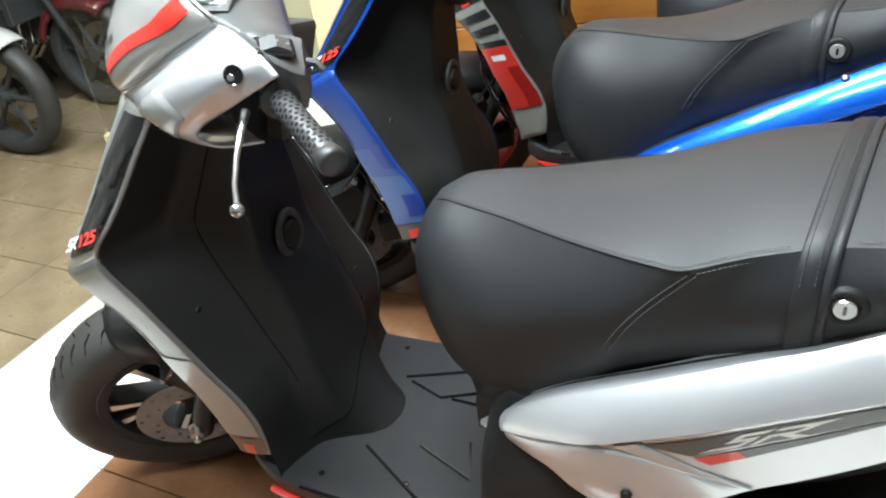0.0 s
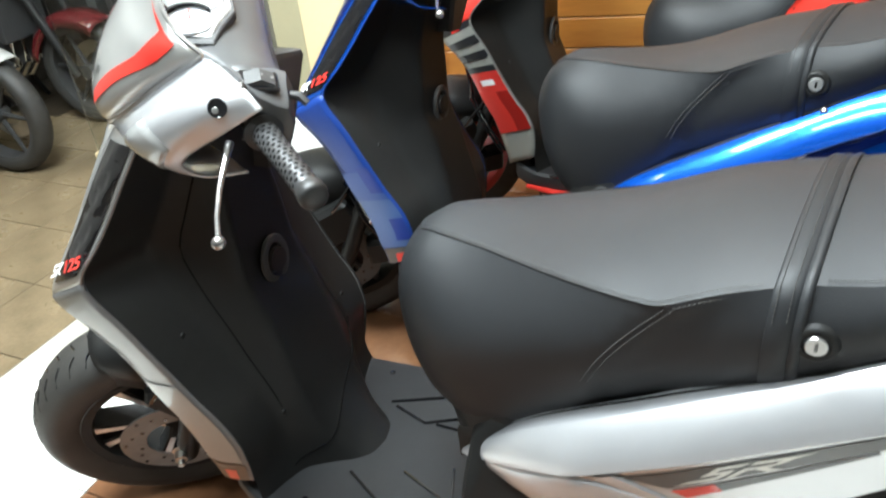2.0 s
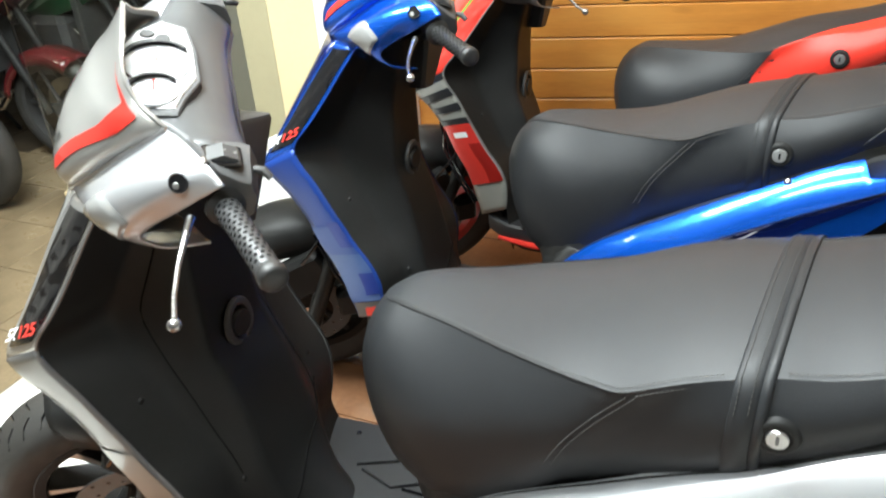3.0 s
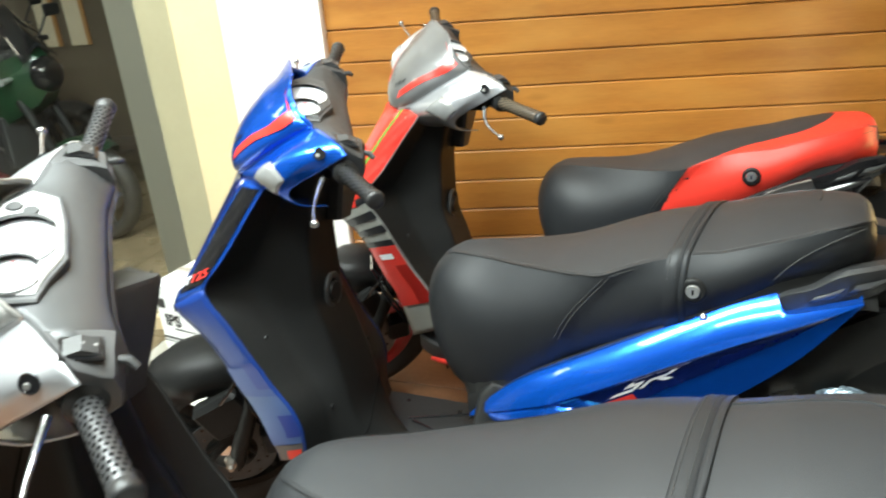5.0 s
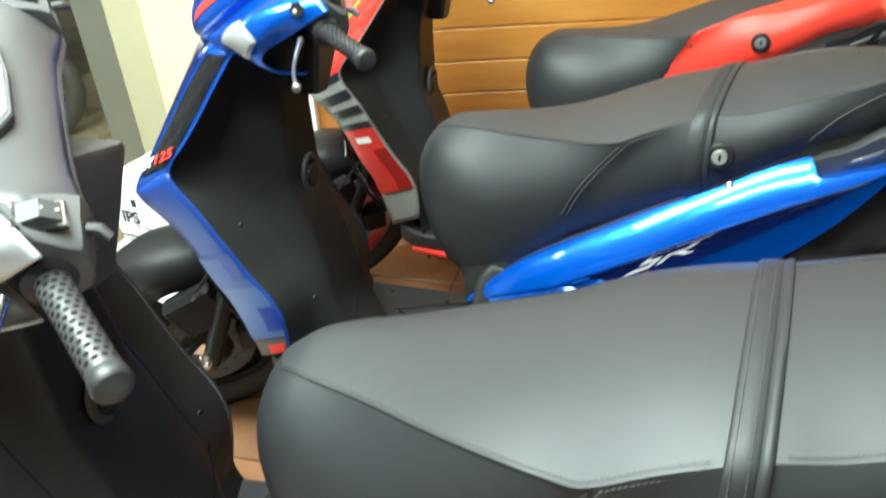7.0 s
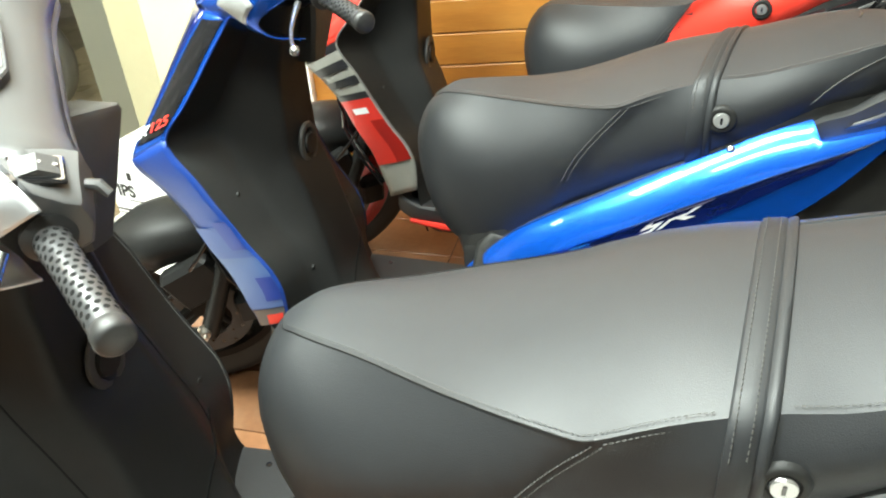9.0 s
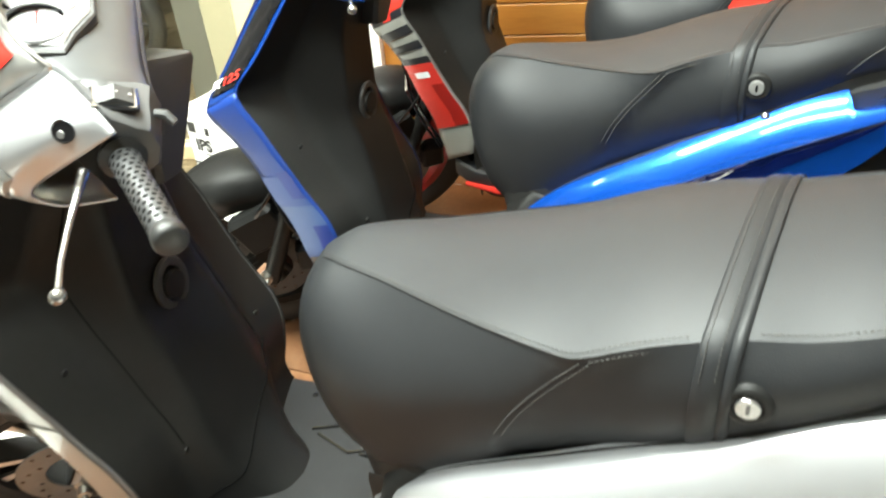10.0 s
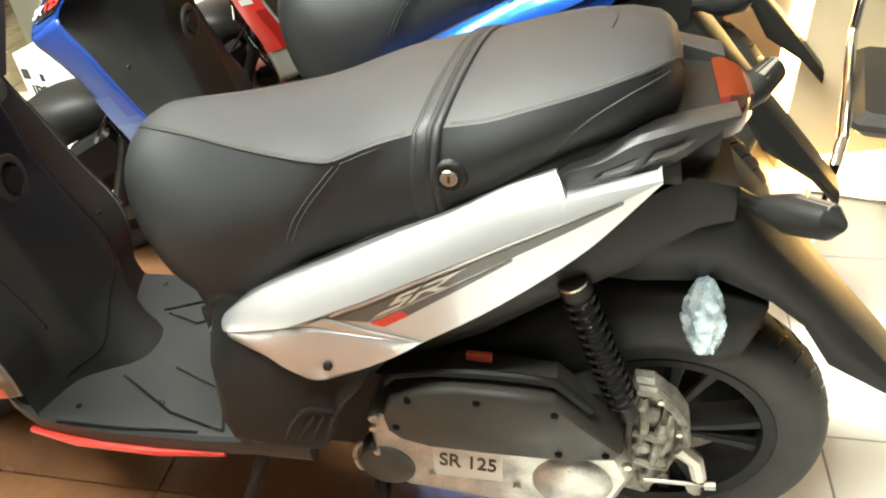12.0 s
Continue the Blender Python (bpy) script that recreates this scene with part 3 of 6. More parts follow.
    for z, xf, w in ((.32, .585, .183), (.38, .576, .178), (.45, .564, .168), (.52, .552, .158), (.57, .536, .15), (.61, .545, .145), (.64, .565, .14)):
        row = [(.72, -w + .02, z)] + [(xf + .11 * (1 - math.cos(t)) * 1.0, -w * math.sin(t) ** .7 if t else 0, z) for t in np.linspace(math.pi / 2, 0, 8)]
        row += [(a, -b, c) for a, b, c in reversed(row[:-1])]
        rows.append(row)
    part("seat_base", Geo().grid(rows), PLASTIC, sc, sharp=60)

    def side_fairing():
        poly = [(.606, .575), (.604, .54), (.602, .505), (.598, .443), (.594, .385), (.602, .345), (.622, .336), (.66, .334), (.71, .334), (.752, .339), (.766, .36), (.781, .402), (.80, .445), (.835, .49), (.89, .55), (.83, .59), (.7, .6), (.63, .6)]
        g = Geo()
        rows = []
        for y, k in ((.13, .97), (.172, 1), (.186, .997), (.194, .98), (.2, .94), (.202, .86)):
            rows.append([(.73 + (x - .73) * k, -y + .05 * ease_in((z - .5) / .1) - .006 * ease_in((.52 - z) / .2), .46 + (z - .46) * k) for x, z in poly])
        g.grid(rows, True, True)
        return g
    pair("lower_fairing", side_fairing, PLASTIC, "black plastic lower fairing")

    def vent():
        g = Geo()
        for i in range(3):
            g.tube([(.712 + .022 * i, -.2045, .352 + .004 * i), (.728 + .022 * i, -.2045, .385 + .006 * i), (.75 + .016 * i, -.2045, .42 + .004 * i)], .0024, 6)
        g.tube([(.694, -.2045, .352), (.708, -.2045, .392), (.73, -.2045, .428), (.75, -.2045, .438), (.785, -.2045, .436)], .0032, 6)
        return g
    pair("vent_ribs", vent, PLASTIC)

    # foot board
    rows = []
    for x, w, z in ((.17, .165, .345), (.2, .178, .335), (.235, .19, .329), (.35, .2, .325), (.45, .2, .325), (.55, .196, .325), (.62, .19, .325), (.72, .19, .327)):
        rows.append([(x, -w + .01, z - .05), (x, -w, z - .03), (x, -w, z - .006), (x, -w + .006, z), (x, -w * .5, z), (x, 0, z), (x, w * .5, z), (x, w - .006, z), (x, w, z - .006), (x, w, z - .03), (x, w - .01, z - .05)])
    board = part("foot_board", Geo().grid(rows, True, True), MAT_RUBBER, sc, "dark grey rubber foot board with raised ribs")
    ribs = [[(.343, -.084), (.466, -.153), (.571, -.179)], [(.571, -.179), (.555, -.14)], [(.43, -.055), (.532, -.094), (.506, -.023)], [(.28, -.196), (.40, -.194), (.53, -.186)], [(.334, .087), (.46, .143), (.571, .179)], [(.349, .08), (.416, .057), (.50, .1)], [(.437, .06), (.56, .06)]]
    for r in ribs:
        part("rib", Geo().tube([(x, y, .3265) for x, y in r], .0028, 6), GLOSS_BLACK, board)
    for x, y in ((.30, -.16), (.30, .16), (.44, -.135), (.44, .15)):
        part("board_screw", Geo().lathe([(0, -.003), (.005, -.002), (.006, .001)], 12).move(pose(x, y, .326, -90)), GLOSS_BLACK, board)

    def sill():
        return Geo().tube([(.21, -.186, .285), (.3, -.197, .281), (.45, -.197, .28), (.57, -.19, .283)], [.006, .009, .009, .005], 8)
    pair("sill_strip", sill, RED, "red strip under the foot board")
    part("under_tray", Geo().box(.22, .7, -.165, .165, .235, .3, .03), PLASTIC, sc)

    # leg shield: rider's side, flowing into the board in a cove
    cove_x = crv([(0, .367), (.03, .36), (.054, .337), (.072, .306), (.1, .268), (.135, .253), (.19, .238)])

    def shield_low(s, z):
        x, y, _ = shield_pt(s, max(z, .37))
        g = max(0.0, (.455 - z) / .13)
        return x + (cove_x(abs(y)) - x) * g ** 2.6, y * (1 + .04 * g ** 3), z
    zs = [.3255, .327, .33, .335, .342, .35, .36, .372, .386, .4, .415, .43, .445, .46] + list(np.linspace(.475, .955, 30))
    rows = [[shield_low(s, z) if z < .456 else shield_pt(s, z) for s in np.linspace(-1, 1, 61)] for z in zs]
    shield = part("leg_shield", Geo().grid(rows), PLASTIC, sc, "matt black plastic leg shield", sharp=70)
    joint = Geo().tube([tuple(Vector(shield_low(s, .405 + .1 * s)) + Vector((.0004, 0, 0))) for s in np.linspace(-.62, .62, 40)], .0016, 6)
    part("panel_joint", joint, JOINT_BLACK, shield)
    for s in (-1, 1) if spec["paint"] is SILVER else ():
        line = Geo().tube([tuple(Vector(shield_pt(s * (.43 + .1 * k), .88 - .42 * k)) + Vector((.0003, 0, 0))) for k in np.linspace(0, 1, 20)], .0013, 6)
        part("panel_joint", line, JOINT_BLACK, shield)
    # raised cover beside the steering column
    rows = []
    for z, yr, xr, inset in ((.83, .072, .243, 0), (.9, .101, .254, 0), (.968, .128, .263, 0), (.977, .13, .264, .003), (.98, .13, .264, .009)):
        lift = .02 if z > .95 else 0
        pts = [(.19, .02), (xr - .01, .02), (xr - .002, .026), (xr, yr - .012), (xr - .008, yr), (.2, yr + .002), (.188, yr - .01)]
        rows.append([(x + (.003 if x < .21 else -1) * inset, y - inset * (y > .05) + inset * (y < .05), z + lift * (1 - (y - .02) / .1)) for x, y in pts])
    part("column_cover", Geo().grid(rows, True, True), PLASTIC_GREY, shield, "dark grey cover beside the steering column", sharp=35)
    # bag hook
    c = (core_x(.672) + .012, .008, .672)
    ring = Geo().grid([[(c[0] + .009 * math.sin(b) * .6 - .006, c[1] + (.027 + .0075 * math.cos(b)) * math.cos(a), c[2] + (.036 + .0075 * math.cos(b)) * math.sin(a)) for b in np.linspace(0, 2 * math.pi, 9)[:-1]] for a in np.linspace(0, 2 * math.pi, 33)], True)
    part("bag_hook", ring, PLASTIC_GREY, shield, "black oval bag hook")
    part("hook_plate", Geo().lathe([(0, -.002), (.02, -.002), (.022, .004)], 20).move(pose(c[0], c[1], c[2], 0, 0, 90)), PLASTIC, shield)
    for y, z in ((-.15, .62), (.13, .5), (-.1, .45)):
        p = shield_pt(y / edge_w(z), z)
        part("shield_screw", Geo().lathe([(0, -.002), (.005, -.001), (.006, .002)], 12).move(pose(p[0], p[1], p[2], 0, 0, 90)), PLASTIC, shield)
    # leg shield: painted edge bands and front
    band_out = crv([(.35, .07), (.372, .074), (.442, .096), (.482, .1), (.545, .094), (.607, .087), (.668, .086), (.75, .097)])
    band_drop = crv([(.35, .03), (.372, .031), (.442, .034), (.5, .026), (.607, .022), (.668, .034), (.75, .05)])

    def band_pt(z, t, lift=0.0):
        x, w = edge_x(z), edge_w(z)
        return x - t * band_out(z), -(w + .004 + lift - .012 * t * t), z - t * band_drop(z)

    def band(z0, z1, t0=0, t1=1, lift=0.0, n=24):
        return Geo().grid([[band_pt(z, t, lift) for t in np.linspace(t0, t1, 7)] for z in np.linspace(z0, z1, n)])
    for right in both:
        g = band(.372, .744)
        bd = part("shield_band", g.mirror() if right else g, spec["band"], sc, spec["band_words"] + " leg shield edge", thick=.004)
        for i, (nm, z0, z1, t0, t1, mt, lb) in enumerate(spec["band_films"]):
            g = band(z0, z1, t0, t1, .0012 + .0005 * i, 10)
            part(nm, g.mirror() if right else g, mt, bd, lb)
        g = Geo().tube([(edge_x(z) + .001, -edge_w(z) - .003, z) for z in np.linspace(.372, .744, 30)], .002, 6)
        part("edge_trim", g.mirror() if right else g, PLASTIC if right else spec["trim"], bd)
        # upper flank with the gloss insert
        rows = []
        for z in np.linspace(.742, .955, 22):
            x, w = edge_x(z), edge_w(z)
            k = (z - .742) / .213
            fwd, y1 = .097 - .03 * k * k, w - .014 - .01 * k
            row = []
            for t in np.linspace(0, 1, 9):
                row.append((x - t * fwd, -(w + .004 - (w - y1) * t ** 1.7), z - .05 * t * (1 - k)))
            rows.append(row)
        g = Geo().grid(rows)
        fl = part("upper_flank", g.mirror() if right else g, spec["flank"], sc, spec["flank_words"] + " upper leg shield flank", thick=.004)
        g = Geo().grid([[(p[0] - .001, p[1] + .006, p[2]) for p in r] for r in rows])
        part("flank_liner", g.mirror() if right else g, PLASTIC_GREY, fl)
        rows2 = [[(p[0], p[1] - .0015 - (.005 if (i + 2 * j) % 7 < 3 and 0 < i < 18 else .001) * (0 < j < 6), p[2]) for j, p in enumerate(r[1:8])] for i, r in enumerate(rows[2:21])]
        g = Geo().grid(rows2)
        part("gloss_insert", g.mirror() if right else g, spec["insert"], fl, spec["insert_words"], sharp=60)
        g = Geo().tube([(r[0][0] + .001, r[0][1] - .001, r[0][2]) for r in rows], .0022, 6)
        part("flank_trim", g.mirror() if right else g, PLASTIC if right else spec["trim"], fl)
        if spec.get("flank_line"):
            g = Geo().grid([[(p[0], p[1] - .002, p[2]) for p in r[7:9]] for r in rows])
            part("flank_line", g.mirror() if right else g, spec["flank_line"], fl, "green edge line")
        # model figures at the foot of the insert
        p, q = Vector(rows[2][1]), Vector(rows[2][7])
        up = (Vector(rows[7][3]) - Vector(rows[3][3])).normalized()
        ax = (p - q).normalized() if not right else (q - p).normalized()
        base_p = (p + q) / 2 + up * .034 + Vector((0, -.0125, 0))
        nrm = ax.cross(up).normalized()
        mm = Matrix((ax, up - up.dot(ax) * ax, nrm)).transposed().to_4x4()
        if right:
            mm = Matrix.Diagonal((1, -1, 1, 1)) @ Matrix.Translation(base_p) @ Matrix.Diagonal((1, 1, 1, 1)) @ mm
        else:
            mm = Matrix.Translation(base_p) @ mm
        if spec.get("figures"):
            part("model_figures", text_geo("125", .041, mm @ Matrix(((1, .25, 0, .014), (0, 1, 0, 0), (0, 0, 1, 0), (0, 0, 0, 1))), bold=.0008), RED, fl, "red model figures")
            e = Geo()
            for q in STROKES:
                pts = [(-.058 + .034 * u + .008 * v, -.014 + .029 * v, .0004) for u, v in q]
                e.grid([[pts[0], pts[1]], [pts[2], pts[3]]])
            part("model_emblem", e.move(mm), WHITE_FILM, fl)
    # front face of the apron
    nose = crv([(.5, .06), (.6, 0.0), (.72, -.1), (.8, -.07), (.9, .0), (.95, .04)])
    rows = []
    for z in np.linspace(.5, .955, 20):
        if z < .742:
            p = band_pt(z, 1)
        else:
            k = (z - .742) / .213
            p = (edge_x(z) - (.097 - .03 * k * k), -(edge_w(z) - .014 - .01 * k + .004), z - .05 * (1 - k))
        y1 = abs(p[1])
        nx = min(nose(z), p[0] - .01)
        rows.append([(p[0] - (p[0] - nx) * (1 - (abs(s)) ** 1.8), s * y1, p[2]) for s in np.linspace(-1, 1, 15)])
    part("front_apron", Geo().grid(rows), spec.get("apron", spec["flank"]), sc, thick=.004)

    # cap between the shield and the apron, and the inner fender behind the wheel
    rows = []
    for s in np.linspace(-1, 1, 21):
        e = shield_pt(s, .95)
        ap = (edge_x(.955) - .067 - (edge_x(.955) - .067 - .04) * (1 - abs(s) ** 1.8), s * (edge_w(.955) - .022), .95)
        rows.append([(e[0], e[1], .945), (e[0] - .004, e[1], .957), ((e[0] + ap[0]) / 2, e[1], .962), ap])
    part("shield_cap", Geo().grid(rows), PLASTIC_GREY, shield, sharp=60)
    part("inner_fender", Geo().grid([[(x + .03 * (y / .14) ** 2, y, z) for y in np.linspace(-.15, .15, 9)] for x, z in ((.0, .68), (.04, .6), (.1, .5), (.15, .4), (.19, .3), (.21, .24))]), PLASTIC, shield, thick=.004)
    for y, b in ((-.05, .03), (-.07, -.02), (.02, .05)):
        part("hose", Geo().tube([(.02, y, .66), (-.02, y - b, .58), (.01, y - .05, .5), (.06, y - .06, .42), (.1, y - .03, .34)], .0045, 8), GLOSS_BLACK, shield)

    # front wheel
    A = Vector((-.122, 0, .264))
    W = T @ Matrix.Translation(A)
    wheel = make_wheel(sc, W, spec["rim"], spec["rim_words"], "front_wheel", spec.get("spoke_face"), spec.get("spoke_phase", 2.55))
    fork = part("fork", Geo().tube([(-.117, -.102, .24), (-.04, -.1, .42), (0.03, -.085, .58)], [.021, .021, .018], 14).merge(Geo().tube([(-.112, .085, .25), (-.04, .085, .42), (0.03, .08, .58)], [.021, .021, .018], 14)).merge(Geo().box(0.0, .06, -.1, .1, .56, .6, .01)), PLASTIC, sc, "black telescopic fork", turn=T)
    part("axle_nut", Geo().lathe([(0, -.032), (.006, -.032), (.007, -.022), (.012, -.02), (.012, -.004), (.017, 0)], 12, centre=(A.x, -.11, A.z)), STEEL, fork, turn=T)
    # brake disc, drilled, and caliper
    disc = Geo()
    seg, r0, r1 = 44, .062, .11
    disc.lathe([(r0, -.0765), (r1, -.0765), (r1, -.0805), (r0, -.0805)], seg, True, centre=A)
    # A spec's own disc tone replaces the steel where shade is coloured in.
    part("brake_disc", disc, spec.get("disc", DISC_STEEL), wheel, "drilled steel brake disc", turn=T)
    # The drilled holes are flat black spots, their shade put into colour.
    holes = Geo()
    for i in range(24):
        a, r = 2 * math.pi * i / 24, (.075, .088, .1)[i % 3]
        holes.lathe([(0, -.0812), (.0042, -.0812)], 10, centre=(A.x + r * math.cos(a), 0, A.z + r * math.sin(a)))
    tagged(part("disc_holes", holes, GLOSS_BLACK, wheel, turn=T), kind="stuff")
    part("brake_caliper", Geo().box(A.x + .08, A.x + .145, -.112, -.06, .25, .335, .012), PLASTIC, sc, turn=T)
    part("caliper_bracket", Geo().box(-.028 - spec.get("guard", 0), .03, -.108, -.062, -.055, .06, .012).move(pose(A.x + .046, 0, A.z + .142, 0, -22, 0)), PLASTIC, fork, turn=T)
    for s in (-1, 1):
        part("mudguard_stay", Geo().tube([(A.x + .012, s * .1, A.z + .03), (A.x + .09, s * .098, A.z + .13), (A.x + .13, s * .086, A.z + .2)], .009, 8), PLASTIC, fork, turn=T)
    part("brake_hose", Geo().tube([(A.x + .02, -.112, A.z + .19), (A.x + .07, -.125, A.z + .26), (A.x + .14, -.1, A.z + .33)], .0045, 8), GLOSS_BLACK, fork, turn=T)
    # mudguard
    rows = []
    for a in np.linspace(20, spec.get("guard_end", 102), 24):
        ca, sa = math.cos(radians(a)), math.sin(radians(a))
        k = min(1.0, (spec.get("guard_end", 102) + 4 - a) / 18)
        rows.append([(A.x + ca * r, y * (.6 + .4 * k), A.z + sa * r) for r, y in ((.19, -.08), (.23, -.079), (.258, -.07), (.273, -.04), (.278, 0), (.273, .04), (.258, .07), (.23, .079), (.19, .08))])
    part("front_mudguard", Geo().grid(rows), PLASTIC, sc, "matt black front mudguard", thick=.004, turn=T, sharp=60)
    make_headset(sc, spec, T)
    make_engine(sc, spec)
    # the shield's right wing stands a little wider
    if spec.get("flare"):
        for ob in list(sc.children) + list(shield.children):
            if ob.name.split(".")[0] in ("leg_shield", "upper_flank", "shield_cap", "front_apron", "shield_band"):
                for ov in [ob] + list(ob.children):
                    for v in (ov.data.vertices if ov.data else ()):
                        if v.co.y > 0 and ov.name.split(".")[0] not in ("hose", "inner_fender", "bag_hook", "hook_plate", "column_cover"):
                            v.co.y += spec["flare"] * ease_in((v.co.z - .34) / .2) * (1 - ease_in((v.co.z - .72) / .14)) * ease_in(v.co.y / .15)
    return sc


def make_wheel(sc, W, rim_mat, rim_words, name, face=None, phase=2.55):
    wheel = new(name)
    wheel.parent = sc
    wheel.matrix_local = Matrix()
    wheel.empty_display_size = .05
    prof = [(.178, -.047), (.19, -.054), (.215, -.06), (.235, -.058), (.248, -.048), (.257, -.03), (.262, 0), (.257, .03), (.248, .048), (.235, .058), (.215, .06), (.19, .054), (.178, .047)]
    g = Geo().lathe(prof, 64)
    part("tyre", g, TYRE, wheel, "black road tyre with cut grooves", turn=W, sharp=60)
    tr = Geo()
    for i in range(42):
        a = 2 * math.pi * i / 42
        for s in (-1, 1):
            tr.tube([(r * math.cos(a + d), s * y, r * math.sin(a + d)) for r, y, d in ((.2602, .008, 0), (.2582, .022, .045), (.2512, .038, .07), (.2435, .05, .075))], [.0022, .0024, .0022, .001], 5)
    tagged(part("tread_grooves", tr, GLOSS_BLACK, wheel, turn=W), kind="stuff")
    rim = Geo().lathe([(.16, -.045), (.178, -.05), (.183, -.047), (.183, .047), (.178, .05), (.16, .045), (.155, .02), (.155, -.02)], 56, True)
    rim.lathe([(0, -.04), (.03, -.04), (.034, -.03), (.034, .03), (.03, .04), (0, .04)], 28)
    part("rim", rim, rim_mat, wheel, rim_words, turn=W)
    for i in range(5):
        a = 2 * math.pi * i / 5 + phase
        g = Geo()
        for d in (-1, 1):
            rows = []
            for r, w, o in ((.03, .011, .006), (.08, .009, .012), (.125, .01, .022), (.158, .013, .03)):
                rows.append([(r, y, d * o + q) for y, q in ((-.03, -w), (-.034, -w * .5), (-.034, w * .5), (-.03, w), (.012, w), (.012, -w))])
            g.grid(rows, True, True)
        g.move(W @ Matrix.Rotation(-a, 4, "Y"))
        part("spoke", g, rim_mat, wheel)
        f = Geo()
        for d in (-1, 1):
            f.grid([[(r, -.0352, d * o - w), (r, -.0352, d * o + w)] for r, w, o in ((.075, .005, .012), (.125, .0065, .022), (.156, .009, .03))])
        part("spoke_face", f, face or rim_mat, wheel, turn=W @ Matrix.Rotation(-a, 4, "Y"))
    return wheel


def smooth_surface(rows):
    """A smooth surface through a small net of points: a function of row and column place."""
    net = np.array(rows, float)

    def cr(p0, p1, p2, p3, t):
        return .5 * (2 * p1 + (p2 - p0) * t + (2 * p0 - 5 * p1 + 4 * p2 - p3) * t * t + (3 * p1 - p0 - 3 * p2 + p3) * t ** 3)

    def along(pts, t):
        n = len(pts) - 1
        i = min(int(t), n - 1)
        lo = pts[i - 1] if i else 2 * pts[0] - pts[1]
        hi = pts[i + 2] if i + 2 <= n else 2 * pts[n] - pts[n - 1]
        return cr(lo, pts[i], pts[i + 1], hi, t - i)

    def f(u, v, lift=0.0):
        p = along(np.array([along(r, v) for r in net]), u)
        if lift:
            e = .02
            q = along(np.array([along(r, min(v + e, net.shape[1] - 1)) for r in net]), u)
            r = along(np.array([along(k, v) for k in net]), min(u + e, len(net) - 1))
            n = np.cross(q - p, r - p)
            n /= np.linalg.norm(n) or 1
            if n[1] > 0 and abs(n[1]) > .2 or n[2] < -.6:
                n = -n
            p = p + n * lift
        return p
    return f


# the left half of the handlebar cover: rows from the cowl's seam out to the bar end, columns from the rear top edge round to below
COVER = smooth_surface([
    [(.222, -.128, 1.1), (.168, -.114, 1.072), (.126, -.094, 1.042), (.09, -.065, 1.01), (.064, -.034, .984), (.085, 0, .95), (.15, 0, .925)],
    [(.236, -.153, 1.104), (.184, -.149, 1.084), (.139, -.136, 1.057), (.102, -.117, 1.027), (.086, -.09, .99), (.11, -.075, .95), (.17, -.06, .925)],
    [(.25, -.182, 1.104), (.2, -.181, 1.09), (.153, -.174, 1.069), (.117, -.163, 1.042), (.113, -.15, 1.01), (.14, -.135, .972), (.2, -.12, .942)],
    [(.264, -.211, 1.098), (.217, -.207, 1.083), (.174, -.2, 1.057), (.146, -.192, 1.029), (.14, -.18, 1.002), (.164, -.168, .972), (.215, -.155, .95)],
    [(.273, -.23, 1.086), (.222, -.214, 1.055), (.178, -.197, 1.026), (.161, -.19, 1.01), (.161, -.184, .992), (.178, -.18, .972), (.225, -.175, .958)]])


